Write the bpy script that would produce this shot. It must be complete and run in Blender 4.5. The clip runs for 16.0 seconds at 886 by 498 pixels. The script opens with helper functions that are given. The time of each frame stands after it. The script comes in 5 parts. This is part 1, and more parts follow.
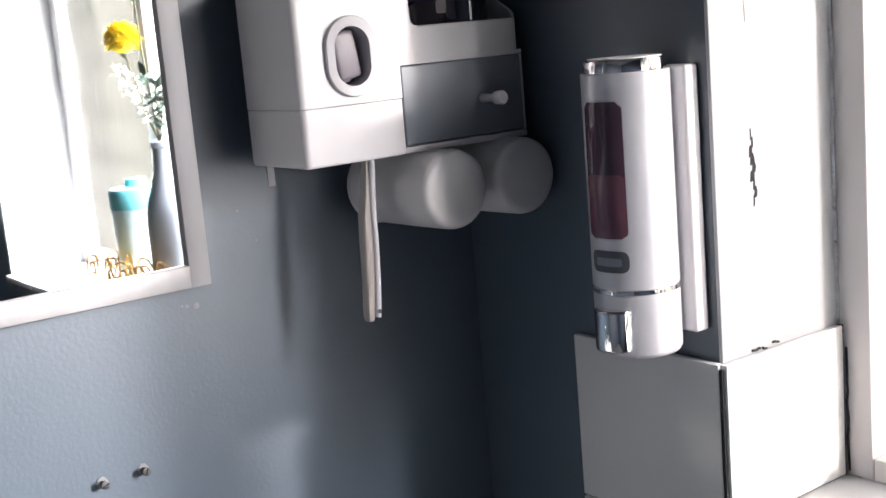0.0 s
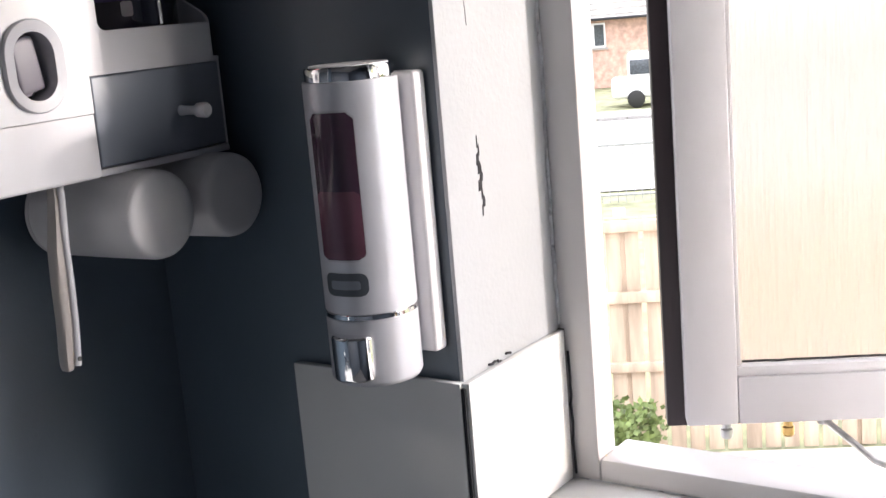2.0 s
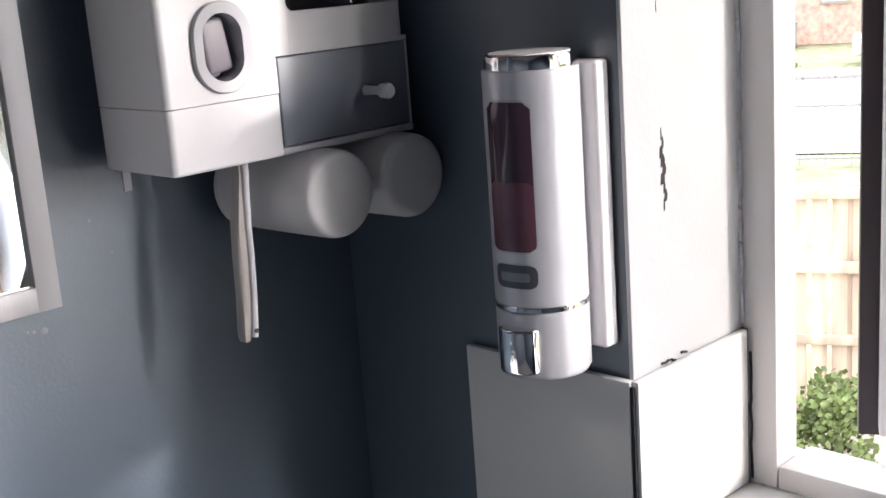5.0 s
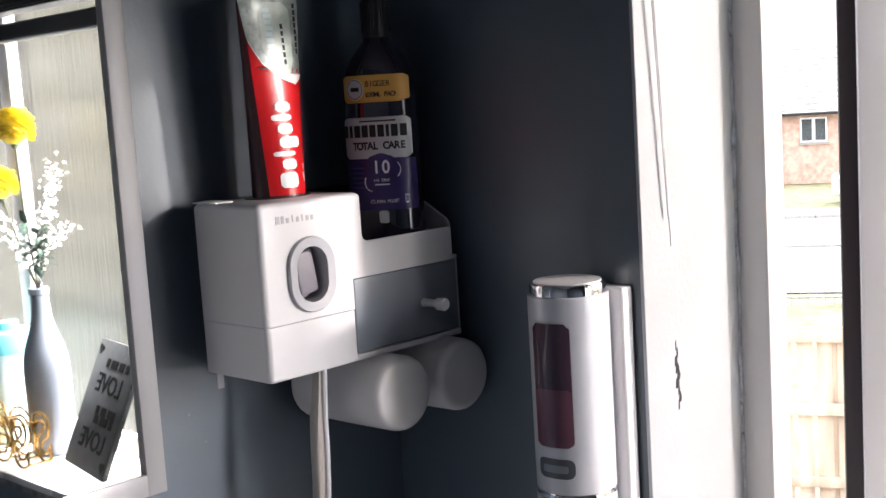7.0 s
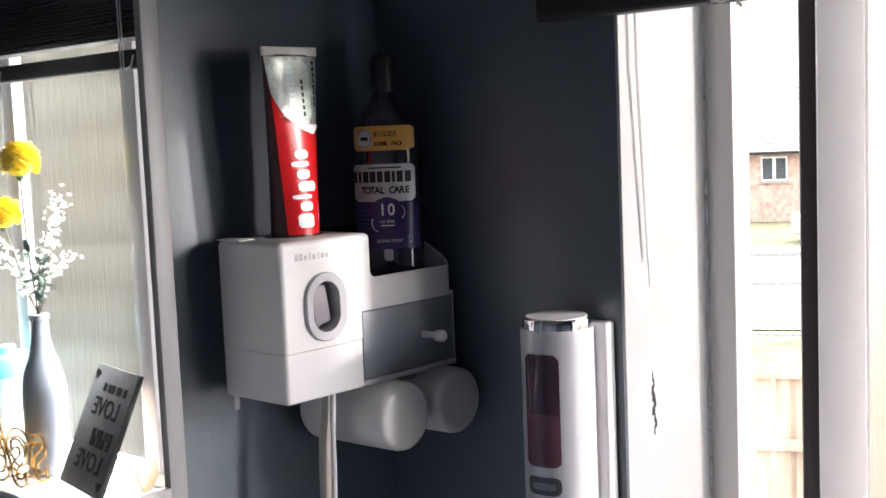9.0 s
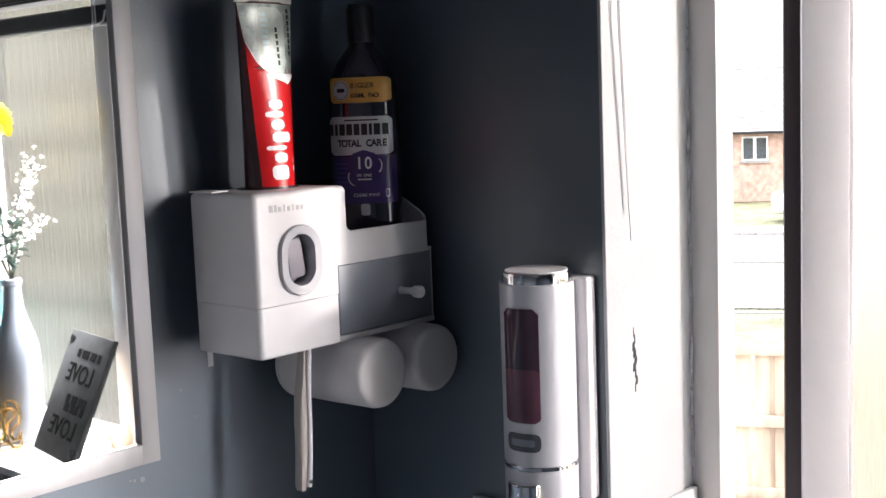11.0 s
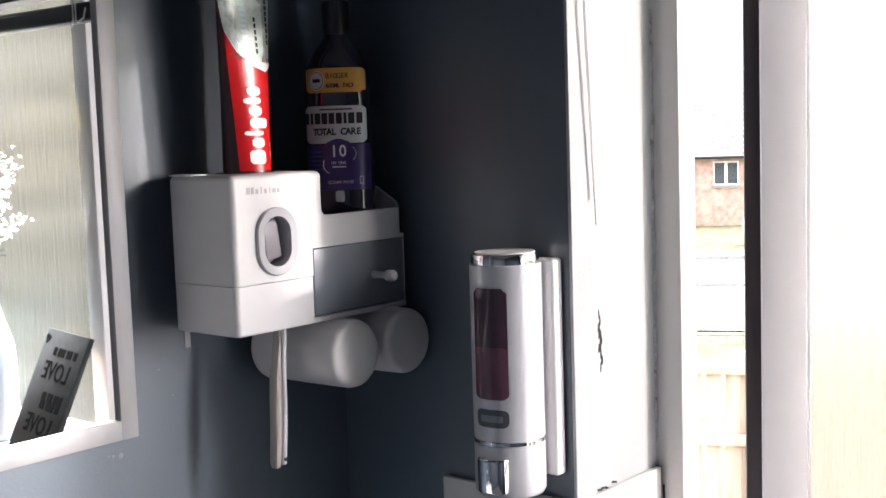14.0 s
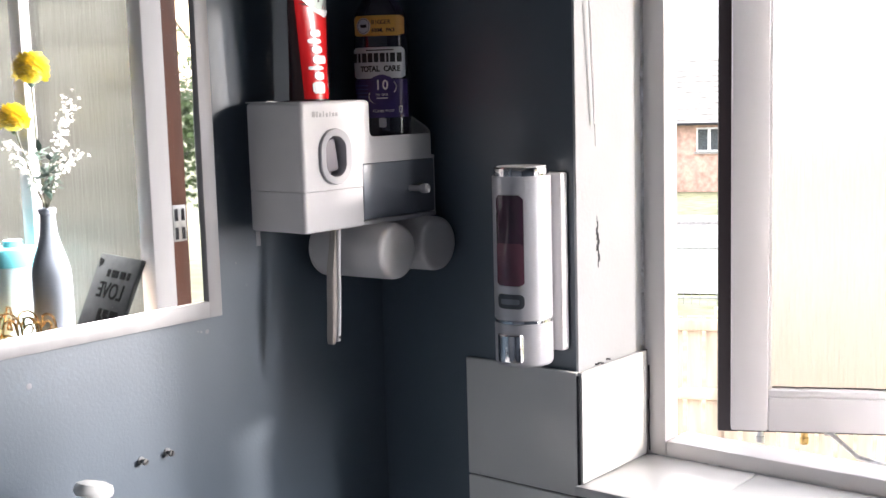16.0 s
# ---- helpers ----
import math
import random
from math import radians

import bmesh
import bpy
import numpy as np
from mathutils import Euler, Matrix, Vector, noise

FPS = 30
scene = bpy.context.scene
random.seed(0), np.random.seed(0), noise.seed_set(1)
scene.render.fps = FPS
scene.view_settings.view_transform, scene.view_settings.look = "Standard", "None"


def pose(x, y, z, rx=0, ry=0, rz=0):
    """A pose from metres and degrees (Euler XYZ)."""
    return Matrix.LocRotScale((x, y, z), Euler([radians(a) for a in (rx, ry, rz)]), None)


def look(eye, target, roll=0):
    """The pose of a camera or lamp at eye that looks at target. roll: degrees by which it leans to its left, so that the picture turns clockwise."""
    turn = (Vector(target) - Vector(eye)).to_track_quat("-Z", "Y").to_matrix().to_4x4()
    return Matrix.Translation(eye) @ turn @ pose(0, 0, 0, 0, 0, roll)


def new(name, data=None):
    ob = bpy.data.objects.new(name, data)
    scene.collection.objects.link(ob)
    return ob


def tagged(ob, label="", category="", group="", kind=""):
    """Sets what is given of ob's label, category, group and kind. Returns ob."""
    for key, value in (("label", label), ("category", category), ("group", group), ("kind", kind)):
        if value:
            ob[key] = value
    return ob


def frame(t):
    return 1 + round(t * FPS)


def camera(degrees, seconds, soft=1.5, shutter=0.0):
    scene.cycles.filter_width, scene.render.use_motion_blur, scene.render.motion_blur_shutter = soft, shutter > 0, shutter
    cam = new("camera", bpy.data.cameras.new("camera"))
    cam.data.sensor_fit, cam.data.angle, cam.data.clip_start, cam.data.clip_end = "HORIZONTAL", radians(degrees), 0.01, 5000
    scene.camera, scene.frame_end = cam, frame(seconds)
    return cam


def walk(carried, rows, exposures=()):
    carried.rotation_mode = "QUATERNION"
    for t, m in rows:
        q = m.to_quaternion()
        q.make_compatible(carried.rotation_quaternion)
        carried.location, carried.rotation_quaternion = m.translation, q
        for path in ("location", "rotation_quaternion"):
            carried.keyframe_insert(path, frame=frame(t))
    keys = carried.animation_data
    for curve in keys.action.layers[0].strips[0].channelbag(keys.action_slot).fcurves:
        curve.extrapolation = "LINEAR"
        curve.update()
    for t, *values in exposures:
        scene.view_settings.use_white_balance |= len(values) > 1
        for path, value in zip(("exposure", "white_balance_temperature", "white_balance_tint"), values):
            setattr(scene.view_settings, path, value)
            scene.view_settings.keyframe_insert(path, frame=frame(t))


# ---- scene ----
cam = camera(40.6, 16.0)
EXPOSURE = 1.7
PATH = [
    (0, (0.921, -0.712, 1.427), (-0.665, 0.452, 1.068), -4.9),
    (0.5, (0.854, -0.692, 1.457), (-0.605, 0.616, 1.057), -4.6),
    (1, (0.844, -0.749, 1.447), (-0.462, 0.72, 1.079), -4.3),
    (1.5, (0.847, -0.744, 1.462), (-0.369, 0.785, 1.03), -4.8),
    (2, (0.8, -0.718, 1.436), (-0.315, 0.891, 1.024), -4.9),
    (2.5, (0.796, -0.725, 1.426), (-0.294, 0.899, 1.01), -4.5),
    (3, (0.805, -0.657, 1.436), (-0.403, 0.86, 0.947), -3.1),
    (5.5, (0.82, -0.703, 1.479), (-0.601, 0.638, 1.05), -4.7),
    (6, (0.837, -0.739, 1.52), (-0.592, 0.623, 1.201), -4.6),
    (6.5, (0.854, -0.775, 1.538), (-0.561, 0.609, 1.252), -4.0),
    (7, (0.883, -0.822, 1.552), (-0.504, 0.597, 1.301), -3.6),
    (7.5, (0.882, -0.818, 1.557), (-0.5, 0.607, 1.32), -3.8),
    (8, (0.907, -0.868, 1.567), (-0.451, 0.584, 1.348), -3.3),
    (8.5, (0.906, -0.868, 1.569), (-0.455, 0.583, 1.361), -3.0),
    (9, (0.93, -0.922, 1.572), (-0.414, 0.546, 1.37), -2.4),
    (9.5, (0.921, -0.91, 1.563), (-0.419, 0.559, 1.343), -2.5),
    (12, (0.916, -0.902, 1.544), (-0.386, 0.598, 1.309), -2.3),
    (12.5, (0.912, -0.895, 1.551), (-0.377, 0.626, 1.393), -2.3),
    (13, (0.931, -0.915, 1.549), (-0.357, 0.609, 1.413), -1.7),
    (13.5, (0.936, -0.92, 1.529), (-0.352, 0.602, 1.368), -2.2),
    (14, (0.946, -0.937, 1.511), (-0.341, 0.581, 1.312), -1.9),
    (14.5, (0.955, -0.959, 1.508), (-0.333, 0.558, 1.304), -2.4),
    (15, (0.967, -0.986, 1.498), (-0.324, 0.528, 1.299), -2.1),
    (15.5, (0.989, -1.032, 1.488), (-0.302, 0.48, 1.269), -2.7),
    (16, (1.072, -1.167, 1.479), (-0.191, 0.363, 1.223), -1.6),
]
walk(cam, [(t, look(eye, target, roll)) for t, eye, target, roll in PATH], [(t, EXPOSURE + stops, 6450, 16) for t, stops in ((0, 0.05), (1.5, -0.12), (3, -0.25), (5.5, -0.05), (9, -0.05), (13, 0.0), (16, -0.1))])

# ---- world and daylight ----
world = bpy.data.worlds.new("overcast_sky")
scene.world = world
world.use_nodes = True
wn = world.node_tree
sky = wn.nodes.new("ShaderNodeTexSky")
sky.sky_type = 'NISHITA'
sky.sun_disc = False
sky.sun_elevation = radians(12)
sky.sun_rotation = radians(57)
sky.air_density, sky.dust_density, sky.ozone_density = 1.0, 4.0, 1.0
soft = wn.nodes.new("ShaderNodeMix")
soft.data_type = 'RGBA'
soft.inputs["Factor"].default_value = 0.75
wn.links.new(sky.outputs[0], soft.inputs["A"])
soft.inputs["B"].default_value = (11.0, 11.2, 11.4, 1)
geo = wn.nodes.new("ShaderNodeTexCoord")
sep = wn.nodes.new("ShaderNodeSeparateXYZ")
lift = wn.nodes.new("ShaderNodeMapRange")                 # an overcast sky is brighter towards the zenith
lift.inputs["From Min"].default_value, lift.inputs["From Max"].default_value = 0.0, 1.0
lift.inputs["To Min"].default_value, lift.inputs["To Max"].default_value = 0.85, 2.0
gain = wn.nodes.new("ShaderNodeVectorMath")
gain.operation = 'SCALE'
wn.links.new(geo.outputs["Generated"], sep.inputs[0])
wn.links.new(sep.outputs["Z"], lift.inputs["Value"])
wn.links.new(soft.outputs["Result"], gain.inputs[0])
wn.links.new(lift.outputs[0], gain.inputs["Scale"])
wn.links.new(gain.outputs[0], wn.nodes["Background"].inputs[0])
wn.nodes["Background"].inputs[1].default_value = 0.125
sun_data = bpy.data.lights.new("sun", 'SUN')
sun_data.energy, sun_data.angle, sun_data.color = 1.2, radians(4), (1.0, 0.95, 0.88)
sun = new("sun", sun_data)
sun.matrix_world = look((10, 6.7, 2.55), (0, 0, 0))
# area lamps stand in for skylight through both fixed lights, falling towards the floor
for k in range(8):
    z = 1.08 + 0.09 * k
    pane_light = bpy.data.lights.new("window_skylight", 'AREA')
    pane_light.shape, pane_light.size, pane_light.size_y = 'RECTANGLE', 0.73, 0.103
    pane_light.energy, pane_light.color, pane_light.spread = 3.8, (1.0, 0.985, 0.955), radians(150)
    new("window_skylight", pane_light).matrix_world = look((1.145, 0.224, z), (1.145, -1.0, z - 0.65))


# ---- materials ----
def material(name, base, rough=0.5, metal=0.0, vary=0.08, scale=14.0, grain=0.0, grain_scale=400.0, spec=0.5, coat=0.0, object_vary=0.0,
             stain=None, stain_at=0.6, stain_scale=3.0, stretch=(1, 1, 1), rough_vary=0.06):
    """A procedural surface: a base colour that drifts at two scales, a fine relief, and stains where wanted."""
    m = bpy.data.materials.new(name)
    m.use_nodes = True
    t = m.node_tree
    p = t.nodes["Principled BSDF"]
    co = t.nodes.new("ShaderNodeTexCoord")
    mp = t.nodes.new("ShaderNodeMapping")
    mp.inputs["Scale"].default_value = stretch
    t.links.new(co.outputs["Object"], mp.inputs["Vector"])
    n1 = t.nodes.new("ShaderNodeTexNoise")
    n1.inputs["Scale"].default_value, n1.inputs["Detail"].default_value = scale, 6
    t.links.new(mp.outputs[0], n1.inputs["Vector"])
    ramp = t.nodes.new("ShaderNodeValToRGB")
    lo = [max(0, c * (1 - vary * 1.6)) for c in base]
    hi = [min(1, c * (1 + vary * 1.6)) for c in base]
    ramp.color_ramp.elements[0].color, ramp.color_ramp.elements[1].color = (*lo, 1), (*hi, 1)
    ramp.color_ramp.elements[0].position, ramp.color_ramp.elements[1].position = 0.3, 0.7
    t.links.new(n1.outputs["Fac"], ramp.inputs[0])
    colour = ramp.outputs[0]
    if object_vary:
        info = t.nodes.new("ShaderNodeObjectInfo")
        mr = t.nodes.new("ShaderNodeMapRange")
        mr.inputs["To Min"].default_value, mr.inputs["To Max"].default_value = 1 - object_vary, 1 + object_vary
        t.links.new(info.outputs["Random"], mr.inputs["Value"])
        mul = t.nodes.new("ShaderNodeVectorMath")
        mul.operation = 'SCALE'
        t.links.new(colour, mul.inputs[0])
        t.links.new(mr.outputs[0], mul.inputs["Scale"])
        colour = mul.outputs[0]
    if stain:
        n2 = t.nodes.new("ShaderNodeTexNoise")
        n2.inputs["Scale"].default_value, n2.inputs["Detail"].default_value, n2.inputs["Roughness"].default_value = stain_scale, 9, 0.65
        t.links.new(mp.outputs[0], n2.inputs["Vector"])
        r2 = t.nodes.new("ShaderNodeValToRGB")
        r2.color_ramp.elements[0].position, r2.color_ramp.elements[1].position = stain_at, min(1, stain_at + 0.14)
        t.links.new(n2.outputs["Fac"], r2.inputs[0])
        mx = t.nodes.new("ShaderNodeMix")
        mx.data_type = 'RGBA'
        mx.inputs["B"].default_value = (*stain, 1)
        t.links.new(colour, mx.inputs["A"])
        t.links.new(r2.outputs[0], mx.inputs["Factor"])
        colour = mx.outputs["Result"]
    t.links.new(colour, p.inputs["Base Color"])
    mr = t.nodes.new("ShaderNodeMapRange")
    mr.inputs["To Min"].default_value, mr.inputs["To Max"].default_value = max(0.02, rough - rough_vary), min(1, rough + rough_vary)
    t.links.new(n1.outputs["Fac"], mr.inputs["Value"])
    t.links.new(mr.outputs[0], p.inputs["Roughness"])
    p.inputs["Metallic"].default_value, p.inputs["Specular IOR Level"].default_value, p.inputs["Coat Weight"].default_value = metal, spec, coat
    if grain:
        n3 = t.nodes.new("ShaderNodeTexNoise")
        n3.inputs["Scale"].default_value, n3.inputs["Detail"].default_value = grain_scale, 3
        t.links.new(mp.outputs[0], n3.inputs["Vector"])
        b = t.nodes.new("ShaderNodeBump")
        b.inputs["Strength"].default_value, b.inputs["Distance"].default_value = grain, 0.001
        t.links.new(n3.outputs["Fac"], b.inputs["Height"])
        t.links.new(b.outputs[0], p.inputs["Normal"])
    return m


def glass(name, tint=(1, 1, 1), rough=0.0, relief=0.0, scale=(160, 160, 22), ior=1.45):
    m = bpy.data.materials.new(name)
    m.use_nodes = True
    t = m.node_tree
    p = t.nodes["Principled BSDF"]
    p.inputs["Base Color"].default_value, p.inputs["Roughness"].default_value = (*tint, 1), rough
    p.inputs["Transmission Weight"].default_value, p.inputs["IOR"].default_value = 1.0, ior
    if relief:
        co, mp, n, b = (t.nodes.new(k) for k in ("ShaderNodeTexCoord", "ShaderNodeMapping", "ShaderNodeTexNoise", "ShaderNodeBump"))
        mp.inputs["Scale"].default_value = scale
        n.inputs["Scale"].default_value, n.inputs["Detail"].default_value = 1.0, 4
        b.inputs["Strength"].default_value, b.inputs["Distance"].default_value = relief, 0.004
        t.links.new(co.outputs["Object"], mp.inputs["Vector"])
        t.links.new(mp.outputs[0], n.inputs["Vector"])
        t.links.new(n.outputs["Fac"], b.inputs["Height"])
        t.links.new(b.outputs[0], p.inputs["Normal"])
    return m


# Closing walls, assumed and kept dark to hold down bounced light.
NAVY = material("low_bounce_navy", (0.036, 0.046, 0.062), 0.6, vary=0.08, scale=5, grain=0.3, grain_scale=260)
BLUE = material("blue_grey_satin_paint", (0.066, 0.097, 0.132), 0.46, spec=1.0, vary=0.06, scale=5, grain=0.16, grain_scale=260, stain=(0.082, 0.125, 0.172), stain_at=0.66, stain_scale=7)
BLUE.node_tree.nodes["Principled BSDF"].inputs["IOR"].default_value = 1.55
PLASTER = material("white_painted_plaster", (0.44, 0.455, 0.475), 0.55, vary=0.03, scale=9, grain=0.3, grain_scale=180, stain=(0.38, 0.395, 0.415), stain_at=0.64, stain_scale=11)
# Unseen ceiling, greyed to hold down bounced light.
CEILING = material("low_bounce_ceiling", (0.2, 0.2, 0.21), 0.8, vary=0.03, grain=0.2)
WOODWHITE = material("white_gloss_woodwork", (0.68, 0.66, 0.665), 0.32, vary=0.03, scale=10, grain=0.15, grain_scale=90, stain=(0.5, 0.48, 0.475), stain_at=0.7, stain_scale=16, stretch=(1, 1, 0.35))
SILLWHITE = material("white_sill_tile", (0.7, 0.7, 0.7), 0.18, vary=0.02, scale=8, rough_vary=0.05)
TILE = material("white_glazed_tile", (0.76, 0.76, 0.75), 0.16, vary=0.025, scale=6, object_vary=0.03, rough_vary=0.05)
GROUT = material("dirty_grout", (0.2, 0.2, 0.2), 0.9, vary=0.3, scale=60, grain=0.6)
MOULD = material("black_mould_and_gap", (0.03, 0.03, 0.035), 0.9, vary=0.4, scale=90)
SEALANT = material("grey_old_sealant", (0.5, 0.52, 0.55), 0.5, vary=0.2, scale=60, stain=(0.1, 0.1, 0.11), stain_at=0.56, stain_scale=70)
BROWN = material("brown_stained_timber", (0.12, 0.045, 0.028), 0.42, vary=0.22, scale=22, grain=0.4, grain_scale=150, stretch=(1, 1, 0.12))
# The lip's brown timber again, with its shade put into the colour.
LIPSHADE = material("shaded_brown_timber", (0.028, 0.016, 0.02), 0.5, vary=0.25, scale=22, grain=0.4, grain_scale=150, stretch=(1, 1, 0.12))
PLASTIC = material("white_satin_plastic", (0.7, 0.685, 0.7), 0.34, vary=0.015, scale=30, grain=0.05, grain_scale=900, rough_vary=0.03)
CUPPLASTIC = material("white_matt_plastic", (0.74, 0.72, 0.72), 0.42, vary=0.02, scale=25, grain=0.06, grain_scale=900, rough_vary=0.03)
GREYPLASTIC = material("slate_grey_plastic", (0.2, 0.22, 0.26), 0.33, vary=0.03, scale=20, grain=0.05, grain_scale=900, rough_vary=0.03)
BEZEL = material("pale_grey_plastic", (0.5, 0.5, 0.53), 0.35, vary=0.03)
DARKPLASTIC = material("black_plastic", (0.012, 0.013, 0.017), 0.3, vary=0.1)
LEVER = material("mauve_grey_plastic", (0.22, 0.2, 0.23), 0.4, vary=0.05)
PRINT = material("pale_grey_print", (0.45, 0.44, 0.46), 0.5)
SILVERBODY = material("pearl_silver_plastic", (0.6, 0.6, 0.64), 0.3, metal=0.25, vary=0.02, scale=30, rough_vary=0.03, coat=0.2)
CHROME = material("chrome", (0.86, 0.86, 0.87), 0.07, metal=1.0, vary=0.02, rough_vary=0.03)
STEEL = material("dull_zinc_steel", (0.5, 0.5, 0.5), 0.35, metal=1.0, vary=0.15, scale=60)
BRASS = material("worn_brass", (0.6, 0.4, 0.16), 0.28, metal=1.0, vary=0.12, scale=50)
SMOKE = material("smoked_plum_window", (0.055, 0.02, 0.04), 0.08, vary=0.12, scale=25, coat=0.6)
LIQUID = material("pink_soap_behind_window", (0.13, 0.045, 0.07), 0.12, vary=0.1, scale=25, coat=0.6)
DARKWINDOW = material("grey_badge", (0.07, 0.08, 0.095), 0.3, vary=0.1)
SILVERFRAME = material("brushed_silver_frame", (0.36, 0.355, 0.36), 0.5, metal=0.2, vary=0.06, scale=30, grain=0.15, grain_scale=120, stretch=(1, 1, 0.2))
BACKING = material("dark_backing_board", (0.05, 0.05, 0.05), 0.8)
BLIND = material("black_blind_slat", (0.012, 0.013, 0.017), 0.5, vary=0.1)
RED = material("red_printed_tube", (0.56, 0.012, 0.014), 0.24, vary=0.03, coat=0.4)
# The tube's shaded left side, painted dark; its lit front is RED.
TUBEDARK = material("shaded_red_tube", (0.05, 0.01, 0.012), 0.3, vary=0.1, coat=0.3)
TUBEGREY = material("silver_grey_print", (0.33, 0.37, 0.35), 0.3, metal=0.3, vary=0.25, scale=120)
MINT = material("pale_mint_print", (0.5, 0.58, 0.53), 0.35, vary=0.1, scale=120)
WHITEPRINT = material("white_print", (0.8, 0.8, 0.8), 0.35, vary=0.02)
CRIMP = material("cream_crimp", (0.72, 0.69, 0.64), 0.45, vary=0.05)
BOTTLE = material("near_black_purple_mouthwash", (0.012, 0.01, 0.025), 0.08, vary=0.1, coat=0.7)
CAPBLACK = material("black_ribbed_cap", (0.012, 0.013, 0.017), 0.35, vary=0.1)
LABELPURPLE = material("violet_label_print", (0.04, 0.022, 0.13), 0.3, vary=0.15, scale=60)
LABELBLUE = material("blue_label_lines", (0.07, 0.09, 0.3), 0.35)
LABELSILVER = material("silver_white_label", (0.56, 0.58, 0.6), 0.35, vary=0.05)
LABELYELLOW = material("amber_label", (0.62, 0.33, 0.06), 0.35, vary=0.05)
INK = material("black_ink", (0.006, 0.006, 0.008), 0.5)
BRUSHSIDE = material("bamboo_handle", (0.42, 0.38, 0.35), 0.45, vary=0.1, scale=40, stretch=(1, 1, 0.2))
SCREW = material("dark_screw", (0.12, 0.12, 0.12), 0.4, metal=0.8, vary=0.2)
PLUG = material("grey_wall_plug", (0.2, 0.21, 0.22), 0.6)
CERAMIC = material("white_ceramic", (0.78, 0.78, 0.77), 0.1, vary=0.015, rough_vary=0.03)
BOTTLEVASE = material("grey_painted_bottle", (0.24, 0.265, 0.31), 0.2, vary=0.06, scale=18, stretch=(1, 1, 0.3))
PETAL = material("yellow_petal", (0.78, 0.6, 0.02), 0.6, vary=0.15, scale=90)
LEAF = material("dark_green_leaf", (0.035, 0.075, 0.055), 0.45, vary=0.25, scale=60)
STEM = material("brown_green_stem", (0.07, 0.075, 0.04), 0.6, vary=0.2)
WHITEBLOOM = material("white_dried_bloom", (0.72, 0.7, 0.66), 0.7, vary=0.08, scale=120)
SLATE = material("charcoal_plaque", (0.032, 0.035, 0.037), 0.8, spec=0.15, vary=0.15, scale=40, grain=0.2)
PLAQUEINK = material("matt_black_paint", (0.005, 0.005, 0.006), 0.9, spec=0.05)
PLAQUEBACK = material("pale_wood_strut", (0.5, 0.36, 0.22), 0.6, vary=0.15, stretch=(1, 1, 0.2))
TEAL = material("teal_plastic", (0.12, 0.42, 0.46), 0.35, vary=0.06)
TEALPALE = material("pale_aqua_plastic", (0.55, 0.72, 0.74), 0.3, vary=0.05)
GOLDWIRE = material("gold_wire", (0.55, 0.33, 0.1), 0.25, metal=1.0, vary=0.1)
# Unseen floor, its grey chosen to limit light bounced upwards.
FLOORING = material("low_bounce_floor", (0.12, 0.12, 0.124), 0.45, vary=0.12, scale=8, grain=0.1)
MIRROR = material("silvered_mirror", (0.93, 0.95, 0.94), 0.012, metal=1.0, vary=0.0, rough_vary=0.0)
FROST = glass("frosted_reeded_glass", (0.8, 0.755, 0.74), rough=0.28, relief=0.9, scale=(260, 260, 14))
# Near-black tint dims the skylight lamps seen behind the fixed panes.
FROSTDIM = glass("frosted_dimmed_glass", (0.0024, 0.0024, 0.0018), rough=0.55, relief=0.5, scale=(200, 200, 12))
CLEARCORD = material("clear_nylon_cord", (0.75, 0.75, 0.76), 0.2, vary=0.05)
# Outdoor brick, roof, fence, lawn and road are lightened for glare and haze.
BRICK = material("red_brick_far", (0.5, 0.33, 0.27), 0.85, vary=0.18, scale=4, grain=0.3, grain_scale=40)
ROOFTILE = material("grey_roof_tile", (0.34, 0.33, 0.31), 0.8, vary=0.15, scale=3)
PVC = material("white_pvc", (0.8, 0.8, 0.8), 0.35)
FARGLASS = material("dark_window_glass", (0.06, 0.07, 0.08), 0.08, vary=0.2)
FENCEWOOD = material("weathered_fence_timber", (0.48, 0.38, 0.29), 0.8, vary=0.2, scale=9, grain=0.4, grain_scale=60, stretch=(1, 1, 0.15), object_vary=0.12)
GRASS = material("lawn", (0.2, 0.21, 0.12), 0.9, vary=0.25, scale=2.5, stain=(0.2, 0.185, 0.12), stain_at=0.58, stain_scale=0.8)
ASPHALT = material("hazed_asphalt", (0.28, 0.275, 0.27), 0.9, vary=0.12, scale=2.0)
KERB = material("concrete_kerb", (0.3, 0.29, 0.28), 0.85, vary=0.12)
PAVING = material("pale_stone_paving", (0.45, 0.42, 0.37), 0.85, vary=0.15, scale=3, grain=0.3, grain_scale=60)
HEDGE = material("hedge_leaf", (0.1, 0.14, 0.04), 0.7, vary=0.4, scale=8)
TREELEAF = material("tree_leaf", (0.07, 0.11, 0.035), 0.65, vary=0.35, scale=3)
BARK = material("bark", (0.1, 0.075, 0.055), 0.9, vary=0.25, grain=0.6, grain_scale=40)
BINBLUE = material("blue_bin_plastic", (0.03, 0.2, 0.42), 0.45)
BINGREY = material("grey_bin_plastic", (0.2, 0.2, 0.21), 0.5)
CARPAINT = material("white_vehicle_paint", (0.75, 0.75, 0.76), 0.2, coat=0.5, vary=0.01)
RUBBER = material("black_rubber", (0.02, 0.02, 0.02), 0.8)
RAILMETAL = material("galvanised_railing", (0.35, 0.36, 0.37), 0.5, metal=0.6)


# ---- mesh helpers ----
def place(bm, m):
    bmesh.ops.transform(bm, matrix=m, verts=bm.verts)
    return bm


